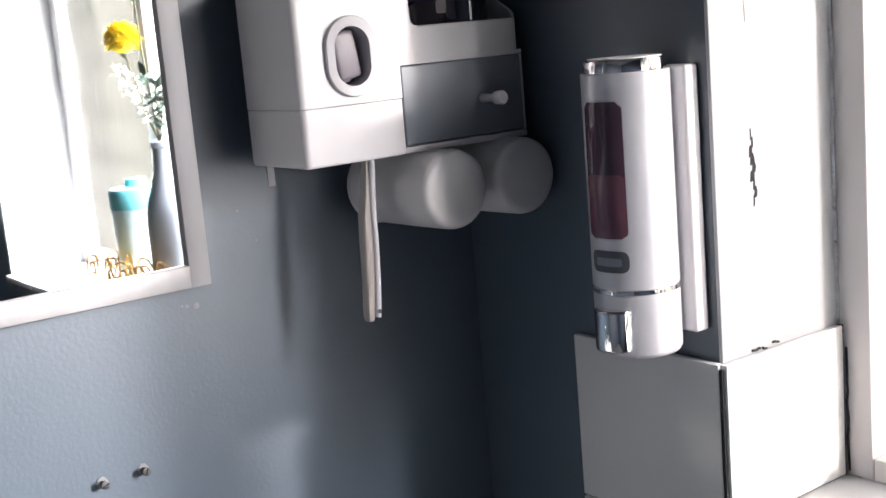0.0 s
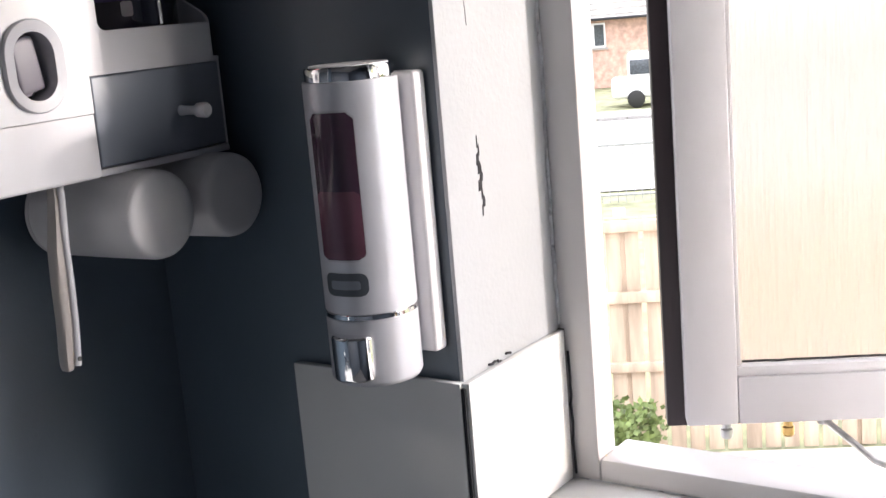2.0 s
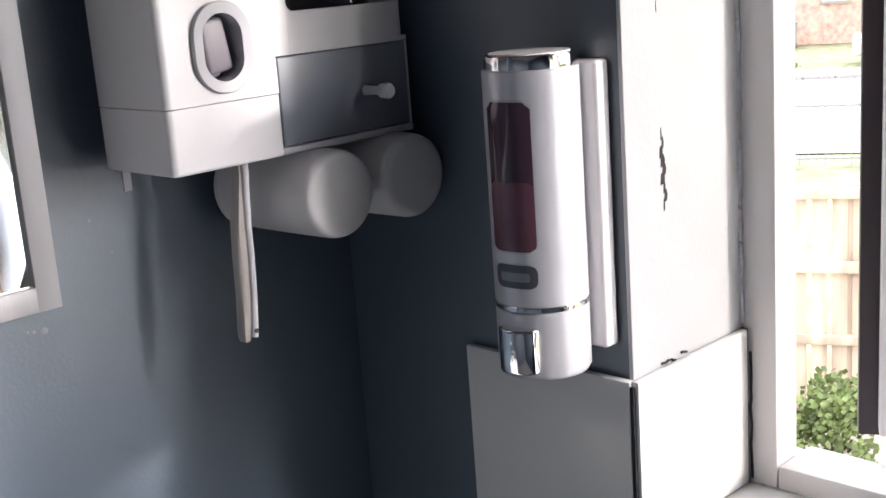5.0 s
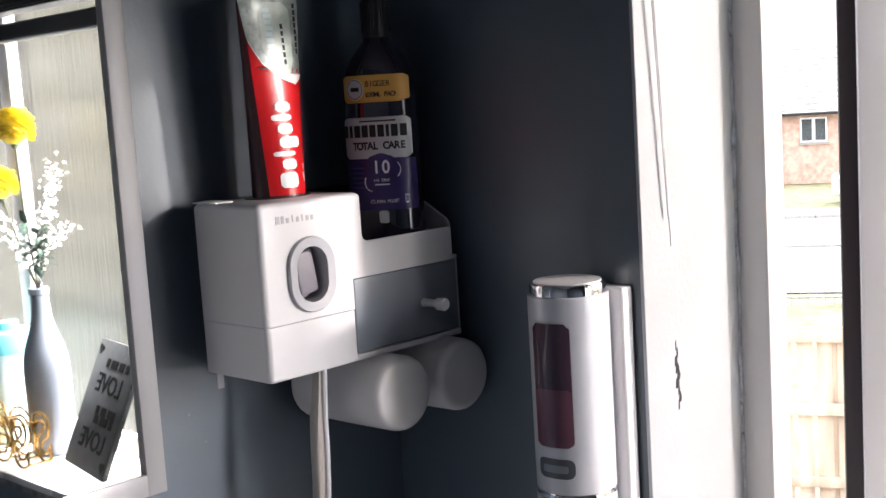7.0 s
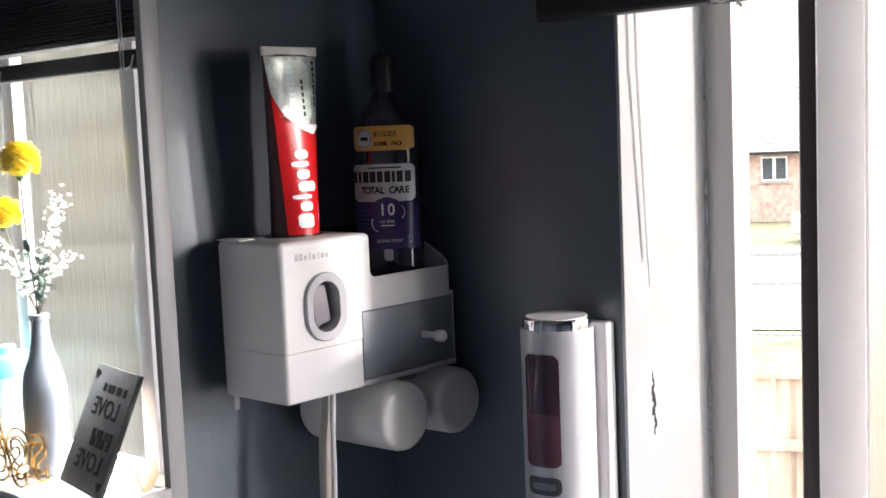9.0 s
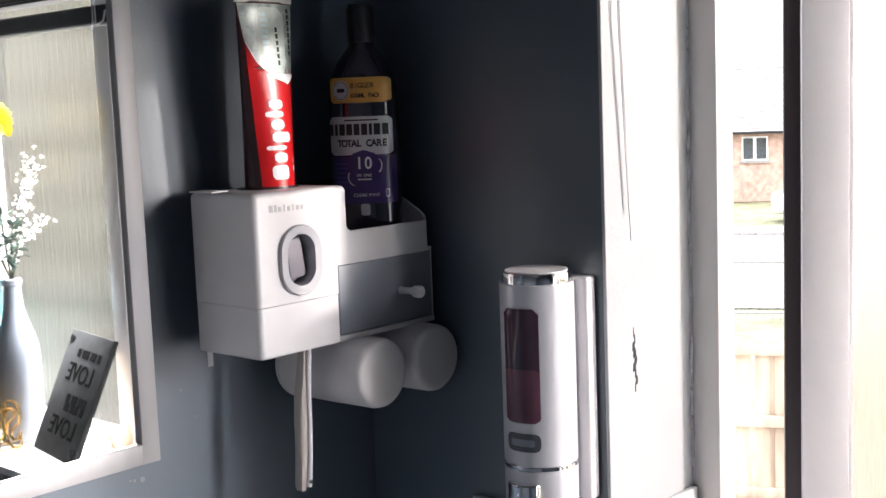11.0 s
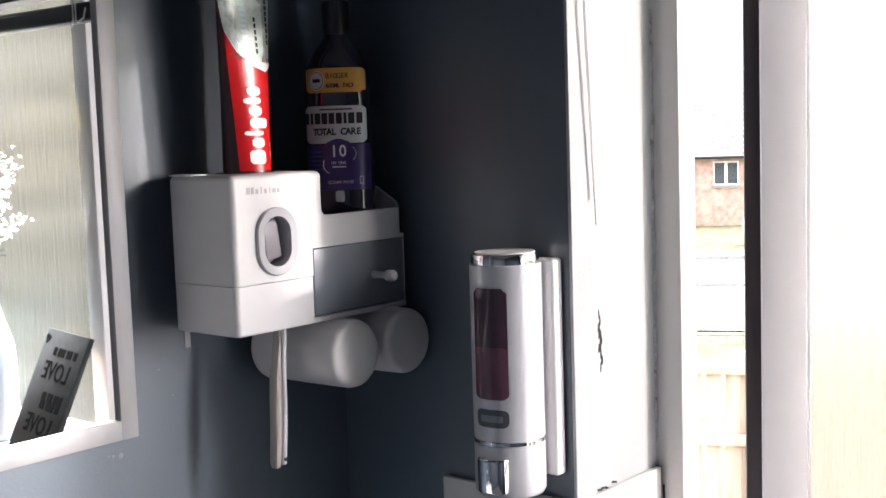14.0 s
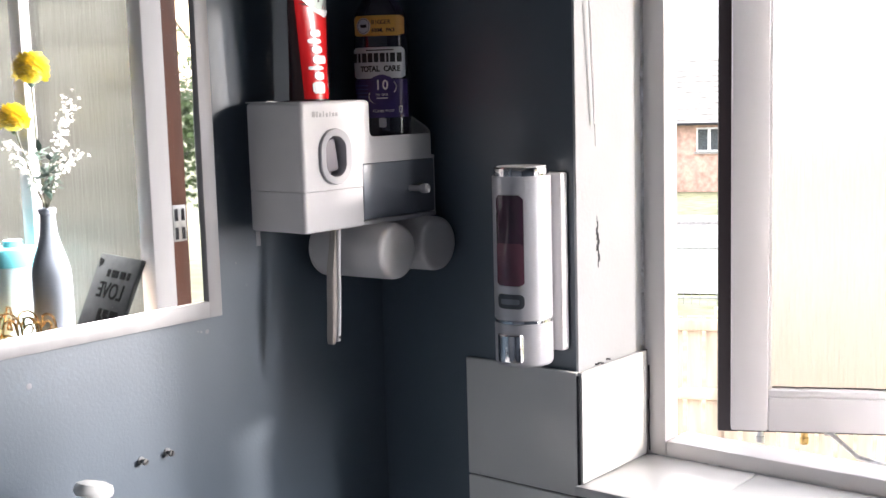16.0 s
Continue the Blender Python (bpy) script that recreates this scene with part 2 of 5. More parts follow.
def block(x0, x1, y0, y1, z0, z1, bevel=0.0, seg=2):
    bm = bmesh.new()
    bmesh.ops.create_cube(bm, size=1, matrix=Matrix.Translation(((x0 + x1) / 2, (y0 + y1) / 2, (z0 + z1) / 2)) @ Matrix.Diagonal((x1 - x0, y1 - y0, z1 - z0, 1)))
    if bevel:
        bmesh.ops.bevel(bm, geom=bm.edges[:], offset=bevel, segments=seg, affect='EDGES', profile=0.5)
    return bm


def join(*parts):
    out = bmesh.new()
    for b in parts:
        me = bpy.data.meshes.new("join")
        b.to_mesh(me)
        b.free()
        out.from_mesh(me)
        bpy.data.meshes.remove(me)
    return out


def prism(outline, z0, z1, bevel=0.0, seg=2, only=None):
    """An upright prism over a plan outline of (x, y)."""
    bm = bmesh.new()
    low = [bm.verts.new((x, y, z0)) for x, y in outline]
    high = [bm.verts.new((x, y, z1)) for x, y in outline]
    n = len(outline)
    bm.faces.new(low[::-1])
    caps = [bm.faces.new(high)]
    for i in range(n):
        bm.faces.new((low[i], low[(i + 1) % n], high[(i + 1) % n], high[i]))
    bmesh.ops.recalc_face_normals(bm, faces=bm.faces[:])
    if bevel:
        rim = [e for e in bm.edges if len(e.link_faces) == 2 and any(len(f.verts) == n for f in e.link_faces) and (only is None or all(abs(v.co.z - only) < 1e-5 for v in e.verts))]
        bmesh.ops.bevel(bm, geom=rim, offset=bevel, segments=seg, affect='EDGES', profile=0.5)
    return bm


def lathe(profile, centre=(0, 0, 0), seg=40):
    """A turned body: profile of (radius, height) from the base up."""
    bm = bmesh.new()
    rings = []
    for r, z in profile:
        if r < 1e-6:
            rings.append([bm.verts.new((0, 0, z))])
        else:
            rings.append([bm.verts.new((r * math.cos(2 * math.pi * i / seg), r * math.sin(2 * math.pi * i / seg), z)) for i in range(seg)])
    for a, b in zip(rings, rings[1:]):
        for i in range(seg):
            j = (i + 1) % seg
            if len(a) == 1 and len(b) > 1:
                bm.faces.new((a[0], b[j], b[i]))
            elif len(b) == 1 and len(a) > 1:
                bm.faces.new((a[i], a[j], b[0]))
            elif len(a) > 1:
                bm.faces.new((a[i], a[j], b[j], b[i]))
    bmesh.ops.recalc_face_normals(bm, faces=bm.faces[:])
    return place(bm, Matrix.Translation(centre))


def tube(points, r, seg=8, taper=1.0):
    """A round rod along points, closed at both ends."""
    bm = bmesh.new()
    pts = [Vector(p) for p in points]
    rings = []
    for i, p in enumerate(pts):
        d = (pts[min(i + 1, len(pts) - 1)] - pts[max(i - 1, 0)]).normalized()
        side = d.orthogonal().normalized() if i == 0 else (rings_side - d * rings_side.dot(d)).normalized()
        rings_side = side
        up = d.cross(side)
        rr = r * (1 + (taper - 1) * i / (len(pts) - 1))
        rings.append([bm.verts.new(p + rr * (math.cos(2 * math.pi * k / seg) * side + math.sin(2 * math.pi * k / seg) * up)) for k in range(seg)])
    for a, b in zip(rings, rings[1:]):
        for k in range(seg):
            bm.faces.new((a[k], a[(k + 1) % seg], b[(k + 1) % seg], b[k]))
    bm.faces.new(rings[0][::-1])
    bm.faces.new(rings[-1])
    bmesh.ops.recalc_face_normals(bm, faces=bm.faces[:])
    return bm


def finish(bm, smooth=40):
    for f in bm.faces:
        f.smooth = True
    for e in bm.edges:
        if len(e.link_faces) == 2 and e.calc_face_angle(0) > radians(smooth):
            e.smooth = False


def thing(name, at, label, category, group="", kind=""):
    ob = new(name)
    ob.empty_display_size = 0.05
    ob.location = at
    return tagged(ob, label, category, group, kind)


def part(name, bm, mat, parent=None, label="", smooth=40):
    """Links a bmesh, given in world coordinates, as one mesh object under a thing or a part."""
    finish(bm, smooth)
    me = bpy.data.meshes.new(name)
    bm.to_mesh(me)
    bm.free()
    me.materials.append(mat)
    ob = new(name, me)
    if parent is not None:
        ob.parent = parent
        base = Matrix.Translation(parent.location) if parent.data is None else Matrix.Identity(4)
        ob.matrix_parent_inverse = base.inverted()
    return tagged(ob, label)


def solid(name, bm, mat, label, category, group="", kind="", smooth=40):
    """A thing or piece of the setting that is one mesh."""
    return tagged(part(name, bm, mat, None, "", smooth), label, category, group, kind)


def carve(ob, cutter):
    """Takes a cutter bmesh out of a mesh object for good."""
    me = bpy.data.meshes.new("cutter")
    cutter.to_mesh(me)
    cutter.free()
    tool = new("cutter", me)
    mod = ob.modifiers.new("cut", 'BOOLEAN')
    mod.object, mod.operation, mod.solver = tool, 'DIFFERENCE', 'EXACT'
    done = bpy.data.meshes.new_from_object(ob.evaluated_get(bpy.context.evaluated_depsgraph_get()))
    ob.modifiers.clear()
    ob.data = done
    bpy.data.objects.remove(tool)
    bm = bmesh.new()
    bm.from_mesh(done)
    finish(bm, 30)
    bm.to_mesh(done)
    bm.free()
    return ob


def lettering(text, size, m, mat, name, parent, depth=0.0003, label="", outline=0.0, spacing=1.0, thick=0.0):
    """Raised writing in the built-in font: m carries the text's plane (x along the line, y up)."""
    cu = bpy.data.curves.new(name, 'FONT')
    cu.body, cu.size, cu.align_x, cu.align_y, cu.space_character, cu.offset = text, size, 'CENTER', 'CENTER', spacing, thick
    if outline:
        cu.fill_mode, cu.bevel_depth, cu.bevel_resolution = 'NONE', outline, 2
    else:
        cu.extrude = depth
    cu.resolution_u = 4
    tmp = new(name, cu)
    me = bpy.data.meshes.new_from_object(tmp.evaluated_get(bpy.context.evaluated_depsgraph_get()))
    bpy.data.objects.remove(tmp)
    me.materials.clear()
    bm = bmesh.new()
    bm.from_mesh(me)
    bpy.data.meshes.remove(me)
    place(bm, m)
    return part(name, bm, mat, parent, label)


def frame_at(origin, along, up):
    """A pose with x along, y up and z out of the face."""
    a = Vector(along).normalized()
    u = (Vector(up) - a * Vector(up).dot(a)).normalized()
    n = a.cross(u)
    return Matrix((( a.x, u.x, n.x, origin[0]), (a.y, u.y, n.y, origin[1]), (a.z, u.z, n.z, origin[2]), (0, 0, 0, 1)))


def rounded(w, h, r, seg=6):
    """Outline of a rounded rectangle round the origin."""
    out = []
    for cx, cy, a0 in ((w / 2 - r, h / 2 - r, 0), (-w / 2 + r, h / 2 - r, 90), (-w / 2 + r, -h / 2 + r, 180), (w / 2 - r, -h / 2 + r, 270)):
        for k in range(seg + 1):
            a = radians(a0 + 90 * k / seg)
            out.append((cx + r * math.cos(a), cy + r * math.sin(a)))
    return out


# ---- the room ----
LEFT, SILL, FRONT = 0.312, 1.014, 0.150          # reveal, sill top, face of the window frame
RIGHT, HEAD = 1.56, 1.95
TILE_TOP = 1.150
solid("wall_west", block(-0.2, 0, -2.3, 0.30, 0, 2.4), BLUE, "blue-grey satin painted wall with old screw holes", "wall", kind="structure")
north = thing("wall_north", (0.15, 0.15, 0), "blue-grey painted window wall with a white reveal", "wall", kind="structure")
part("wall_panel", block(0, LEFT - 0.004, 0, 0.208, 0, 2.4, 0.002), BLUE, north)
part("wall_panel", block(RIGHT + 0.004, 2.0, 0, 0.30, 0, 2.4), BLUE, north)
part("wall_panel", block(LEFT - 0.004, RIGHT + 0.004, 0, 0.205, 0, SILL - 0.0225), BLUE, north)
part("wall_panel", block(LEFT - 0.004, RIGHT + 0.004, 0, 0.30, HEAD, 2.4), BLUE, north)
part("reveal", block(LEFT - 0.004, LEFT, -0.001, 0.208, SILL - 0.02, HEAD, 0.001), PLASTER, north, "white painted plaster reveal with a crack")
part("reveal", block(RIGHT, RIGHT + 0.004, -0.001, 0.30, SILL - 0.02, HEAD, 0.001), PLASTER, north, "white painted plaster reveal")
solid("wall_east", block(2.0, 2.15, -2.3, 0.30, 0, 2.4), NAVY, "plain closing wall, coloured dark to cut bounced light", "wall", kind="structure")
solid("wall_south", block(-0.2, 2.15, -2.45, -2.3, 0, 2.4), NAVY, "plain closing wall, coloured dark to cut bounced light", "wall", kind="structure")
solid("floor", block(-0.2, 2.15, -2.45, 0.30, -0.1, 0), FLOORING, "plain bathroom floor, darkened to cut bounced light", "floor", kind="structure")
solid("ceiling", block(-0.2, 2.15, -2.45, 0.30, 2.4, 2.5), CEILING, "plain ceiling, greyed to cut bounced light", "ceiling", kind="structure")
sill = thing("window_sill", (0.77, 0.07, SILL), "white glazed tile window sill", "window sill", kind="structure")
for k in range(8):
    w = (RIGHT - LEFT) / 8
    part("tile", block(LEFT + k * w + 0.0008, LEFT + (k + 1) * w - 0.0008, -0.014, FRONT, SILL - 0.012, SILL, 0.0015), SILLWHITE, sill)
part("grout_bed", block(LEFT + 0.001, RIGHT - 0.001, -0.012, FRONT - 0.001, SILL - 0.022, SILL - 0.002), GROUT, sill)

# splashback tiles on the pier and into the reveal
splash = thing("splashback", (0.23, -0.005, 0.6), "white glazed wall tiles with dark grout", "tiles", kind="structure")
part("grout_bed", block(0.1495, LEFT + 0.004, -0.005, -0.0005, 0.55, TILE_TOP - 0.001), GROUT, splash)
for k in range(4):
    z1 = TILE_TOP - k * 0.153
    part("tile", block(0.148, LEFT + 0.001, -0.0085, -0.001, z1 - 0.151, z1, 0.0014), TILE, splash)
part("tile", block(LEFT + 0.0005, LEFT + 0.0075, -0.0055, FRONT - 0.004, SILL + 0.001, TILE_TOP, 0.0012), TILE, splash, "white glazed reveal tile")
part("joint", block(LEFT + 0.001, LEFT + 0.0042, -0.0078, -0.005, SILL - 0.1, TILE_TOP - 0.004), MOULD, splash, "dark open joint at the corner")
part("joint", block(LEFT + 0.0005, LEFT + 0.006, FRONT - 0.0045, FRONT - 0.0015, SILL, TILE_TOP), MOULD, splash, "blackened joint by the frame")


# ---- the window: fixed frame, open casement, fixed frosted light ----
win = thing("window_1", (0.77, 0.18, SILL), "white painted timber window with an open frosted casement, a fixed frosted light and an added second one", "window", kind="structure")
wf = part("window_frame", join(
    block(LEFT + 0.0003, LEFT + 0.031, FRONT, 0.184, SILL - 0.02, HEAD, 0.0025),
    block(LEFT + 0.0311, RIGHT - 0.0401, FRONT + 0.0005, 0.205, SILL - 0.02, SILL + 0.020, 0.003),
    block(LEFT + 0.0311, RIGHT - 0.0401, FRONT + 0.0005, 0.205, HEAD - 0.04, HEAD, 0.003),
    block(RIGHT - 0.04, RIGHT, FRONT, 0.205, SILL - 0.01, HEAD, 0.003)), WOODWHITE, win)
part("mullion", block(0.722, 0.762, FRONT + 0.001, 0.197, SILL + 0.0205, HEAD - 0.03, 0.002), WOODWHITE, win)
part("mullion", block(1.105, 1.145, FRONT + 0.001, 0.197, SILL + 0.0205, HEAD - 0.03, 0.002), WOODWHITE, win)
part("outer_mullion", block(0.724, 0.762, 0.1975, 0.232, SILL - 0.02, HEAD - 0.03, 0.002), BROWN, win, "brown stained outer timber")
keep = part("keep_plate", block(0.7205, 0.7225, 0.196, 0.226, 1.225, 1.292, 0.001), STEEL, win, "steel plate with four slots")
for zc in (1.24, 1.274):
    for yc in (0.2035, 0.2185):
        part("slot", block(0.7195, 0.721, yc - 0.0035, yc + 0.0035, zc - 0.011, zc + 0.011), MOULD, keep)
part("outer_sill", block(LEFT - 0.1, RIGHT + 0.1, 0.2055, 0.31, SILL - 0.09, SILL - 0.035, 0.004), WOODWHITE, win, "white painted outer sill")
# The second fixed light is added, to fill the mirror and widen the light.
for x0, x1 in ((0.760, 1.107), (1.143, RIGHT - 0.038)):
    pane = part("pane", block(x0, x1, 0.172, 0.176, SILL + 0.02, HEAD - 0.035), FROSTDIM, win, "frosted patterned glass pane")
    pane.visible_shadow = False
for x0, x1 in ((0.7625, 1.1045), (1.1455, RIGHT - 0.041)):
    part("bead", join(block(x0, x0 + 0.0065, 0.158, 0.1715, SILL + 0.0205, HEAD - 0.04, 0.001), block(x0 + 0.0067, x1, 0.158, 0.1715, SILL + 0.0205, SILL + 0.030, 0.001)), WOODWHITE, win)
# ragged filler line between reveal and frame
rng = random.Random(5)
bead = [(LEFT - 0.0004 + rng.uniform(0, 0.0012), FRONT - 0.001 + rng.uniform(-0.0016, 0.001), TILE_TOP + 0.004 + 0.012 * k) for k in range(62)]
part("filler", tube(bead, 0.0021, 6), SEALANT, win, "ragged old filler along the frame")
grime = [(LEFT + 0.0075 + rng.uniform(0, 0.001), FRONT - 0.001 + rng.uniform(-0.001, 0.001), SILL + 0.004 + 0.008 * k) for k in range(15)]
part("filler", tube(grime, 0.0012, 5), MOULD, win, "black grime in the corner joint")
part("filler", tube([(LEFT + 0.008 + 0.03 * k, FRONT - 0.0008 + rng.uniform(-0.001, 0.0005), SILL + 0.0004) for k in range(30)], 0.0008, 5), SEALANT, win)

# casement: hinged by the reveal, swung outwards
SWING, HINGE = radians(27.5), Vector((0.370, 0.280, 0))
along = Vector((math.cos(SWING), math.sin(SWING), 0))
out = Vector((-math.sin(SWING), math.cos(SWING), 0))
M_SASH = Matrix(((along.x, out.x, 0, HINGE.x), (along.y, out.y, 0, HINGE.y), (0, 0, 1, 0), (0, 0, 0, 1)))
S0, S1, SW = 1.021, 1.90, 0.40
sash = part("casement", place(join(
    block(0, 0.048, 0, 0.026, S0, S1, 0.0025), block(SW - 0.056, SW, 0, 0.026, S0, S1, 0.0025),
    block(0.0481, SW - 0.0561, 0.0004, 0.026, S0, S0 + 0.046, 0.0025), block(0.0481, SW - 0.0561, 0.0004, 0.026, S1 - 0.055, S1, 0.0025)), M_SASH), WOODWHITE, win, "open white painted casement")
part("lip", place(join(
    block(-0.017, 0.042, 0.0262, 0.05, S0 - 0.009, S1 + 0.01, 0.002), block(SW - 0.05, SW + 0.012, 0.0262, 0.05, S0 - 0.009, S1 + 0.01, 0.002),
    block(0.0422, SW - 0.0502, 0.0262, 0.05, S0 - 0.009, S0 + 0.040, 0.002), block(0.0422, SW - 0.0502, 0.0262, 0.05, S1 - 0.05, S1 + 0.01, 0.002)), M_SASH), LIPSHADE, sash, "brown stained outer lip, coloured as in shade")
cp = part("pane", place(block(0.042, SW - 0.050, 0.0175, 0.0215, S0 + 0.042, S1 - 0.05), M_SASH), FROST, sash, "frosted patterned glass pane")
cp.visible_shadow = False
part("bead", place(join(block(0.048, SW - 0.056, 0.004, 0.0172, S0 + 0.046, S0 + 0.0555, 0.001), block(0.0482, 0.052, 0.006, 0.0172, S0 + 0.056, S1 - 0.056, 0.0008)), M_SASH), WOODWHITE, sash)
gap = [M_SASH @ Vector((0.054 + 0.0113 * k, 0.0158, S0 + 0.0568 + rng.uniform(-0.0004, 0.0006))) for k in range(26)]
part("gap_line", tube(gap, 0.0012, 5), MOULD, sash, "dark perished putty line")
stay = part("casement_stay", join(
    tube([M_SASH @ Vector((0.128, 0.014, S0 - 0.003)), Vector((0.545, 0.272, 1.0165)), Vector((0.605, 0.225, SILL + 0.012)), Vector((0.66, 0.195, SILL + 0.0215))], 0.0032, 8),
    tube([M_SASH @ Vector((0.128, 0.014, S0 + 0.002)), M_SASH @ Vector((0.128, 0.014, S0 - 0.006))], 0.007, 12)), STEEL, win, "grey steel casement stay")
for x, mat in ((0.040, STEEL), (0.098, BRASS)):
    c = M_SASH @ Vector((x, 0.036, S0 - 0.026))
    part("stay_peg", lathe([(0, 0), (0.005, 0), (0.006, 0.002), (0.006, 0.009), (0.0045, 0.010), (0.0045, 0.0175), (0, 0.0175)], c, 20), mat, sash)

# crack, torn patch and cord on the reveal
crack = [(LEFT + 0.0002, 0.036 + 0.0002 * k + rng.uniform(-0.0003, 0.0003), 1.50 - 0.0036 * k) for k in range(25)]
damage = thing("plaster_damage", (LEFT, 0.036, 1.32), "dark torn crack in the white reveal paint", "crack", kind="structure")
part("crack", tube(crack, 0.00035, 4), GROUT, damage)
for k in range(9):
    zc = 1.326 - 0.0066 * k
    wdt = (0.0005, 0.0010, 0.0020, 0.0027, 0.0024, 0.0028, 0.0012, 0.0019, 0.0008)[k]
    yc = 0.0425 + 0.0016 * math.sin(k * 2.1) + 0.0004 * k
    part("tear", place(prism([(-wdt, -0.0045), (wdt * 0.6, -0.0038), (wdt, 0.0008), (wdt * 0.3, 0.0052), (-wdt * 0.7, 0.0036)], 0, 0.0006), Matrix.Translation((LEFT - 0.0002, yc, zc)) @ Matrix.Rotation(radians(90), 4, 'Y') @ Matrix.Rotation(radians(90), 4, 'Z')), MOULD, damage)
for yc, zc, n in ((0.034, 1.152, 5), (0.06, 1.1525, 4), (0.047, 1.151, 3)):
    part("chip", tube([(LEFT + 0.001, yc + 0.0025 * k, zc + rng.uniform(-0.001, 0.0012)) for k in range(n)], 0.0011, 5), MOULD, damage)


# ---- venetian blind, drawn up ----
blind = thing("venetian_blind", (0.76, -0.03, 1.664), "black slatted blind drawn up over the window", "blind")
B0, B1 = 0.25, 1.68
part("bottom_rail", block(B0, B1, -0.043, -0.017, 1.664, 1.688, 0.004, 3), BLIND, blind)
for k in range(24):
    z = 1.7015 + 0.0048 * k
    part("slat", place(block(B0 + 0.003, B1 - 0.003, -0.050, -0.012, -0.0018, 0.0018, 0.0012, 1), Matrix.Translation((0, 0, z + 0.002)) @ Matrix.Translation((0, -0.031, 0)) @ Matrix.Rotation(radians(1.2 * math.sin(k * 2.3)), 4, 'X') @ Matrix.Translation((0, 0.031, 0))), BLIND, blind)
part("head_rail", block(B0, B1, -0.055, -0.003, 1.82, 1.865, 0.003), BLIND, blind)
for x in (0.437, 0.78, 1.12, 1.46):
    part("ladder_cord", join(*[tube([(x + dx, -0.031 + dy, 1.662), (x + dx, -0.031 + dy, 1.825)], 0.0009, 6) for dx, dy in ((0, -0.0205), (0, 0.0195), (0.006, -0.0205))]), CLEARCORD, blind)
    part("cord_clip", tube([(x - 0.012, -0.0445, 1.680), (x - 0.008, -0.0455, 1.667), (x + 0.004, -0.046, 1.663), (x + 0.016, -0.0455, 1.666), (x + 0.022, -0.0445, 1.658)], 0.0013, 6), CLEARCORD, blind)
for dx in (-0.0012, 0.0012):
    part("pull_cord", tube([(0.3185, 0.016 + dx, 1.83), (0.3185, 0.0185 + dx, 1.62), (0.3175, 0.025 + dx, 1.54), (0.3165, 0.033 + dx * 0.5, 1.44)], 0.0007, 6), CLEARCORD, blind, "thin clear pull cord")


# ---- mirror on the west wall ----
mir = thing("wall_mirror", (0.01, -0.6, 1.237), "rectangular wall mirror in a brushed silver frame", "mirror")
Y0, Y1, Z0, Z1, FW = -0.93, -0.291, 1.2365, 1.93, 0.0185
part("mirror_frame", join(
    block(0.0006, 0.021, Y1 - FW, Y1, Z0, Z1, 0.0008), block(0.001, 0.021, Y0, Y0 + FW, Z0, Z1, 0.0008),
    block(0.001, 0.0208, Y0 + FW - 0.001, Y1 - FW + 0.001, Z0, Z0 + FW, 0.0008), block(0.001, 0.0208, Y0 + FW - 0.001, Y1 - FW + 0.001, Z1 - FW, Z1, 0.0008)), SILVERFRAME, mir)
part("mirror_glass", block(0.0130, 0.0160, Y0 + FW - 0.004, Y1 - FW + 0.004, Z0 + FW - 0.004, Z1 - FW + 0.004), MIRROR, mir, "clear silvered glass")
part("backing_board", block(0.0004, 0.0129, Y0 + 0.008, Y1 - 0.008, Z0 + 0.008, Z1 - 0.008), BACKING, mir)


# ---- toothbrush and paste holder on the west wall ----
HX, HL, HN, HR = 0.110, -0.241, -0.131, -0.011     # front, left side, notch, right side
HB, HS, HT = 1.328, 1.3745, 1.4755                 # bottom, seam, top
holder = thing("toothpaste_holder", (0.055, -0.13, HB), "white plastic toothbrush and paste holder with a grey drawer", "toothbrush holder")


def tower_plan(y1, grow=0.0):
    r, pts = 0.0055, []
    for k in range(9):
        a = radians(270 - 0 + 90 * k / 8)
        pts.append((HX - r + r * math.cos(a) + grow * math.cos(a), HL + r + r * math.sin(a) + grow * math.sin(a)))
    return [(0.022, HL - grow)] + pts + [(HX + grow, y1), (0.022, y1)]


body = part("body", prism(tower_plan(HN), HS + 0.0003, HT, 0.005, 4, HT), PLASTIC, holder, "white satin plastic body")
part("lower_panel", prism(tower_plan(-0.1455, -0.0002), HB, HS - 0.0003, 0.003, 3, HB), PLASTIC, holder, "white lower panel below a fine seam")
# oval dispensing mouth
OY, OZ, OW, OH = -0.1905, 1.4125, 0.050, 0.064
M_FRONT = frame_at((HX, OY, OZ), (0, 1, 0), (0, 0, 1))
cut = place(prism(rounded(0.042, 0.056, 0.0205, 10), -0.030, 0.02), M_FRONT)
carve(body, cut)
carve(body, block(0.01, 0.13, -0.1446, -0.12, 1.36, 1.4012))     # room for the drawer's left end


def ring(outer, inner, z0, z1):
    bm = bmesh.new()
    loops = [[bm.verts.new((x, y, z)) for x, y in o] for o, z in ((outer, z0), (outer, z1 - 0.0012), ([(x * 0.965, y * 0.975) for x, y in outer], z1), (inner, z1 - 0.0008), (inner, z0 - 0.018))]
    n = len(outer)
    for a, b in zip(loops, loops[1:]):
        for i in range(n):
            bm.faces.new((a[i], a[(i + 1) % n], b[(i + 1) % n], b[i]))
    bmesh.ops.recalc_face_normals(bm, faces=bm.faces[:])
    return bm


bezel = part("bezel", place(ring(rounded(OW, OH, 0.0245, 10), rounded(0.033, 0.047, 0.0162, 10), -0.0005, 0.0038), M_FRONT), BEZEL, holder, "pale grey oval bezel", 50)
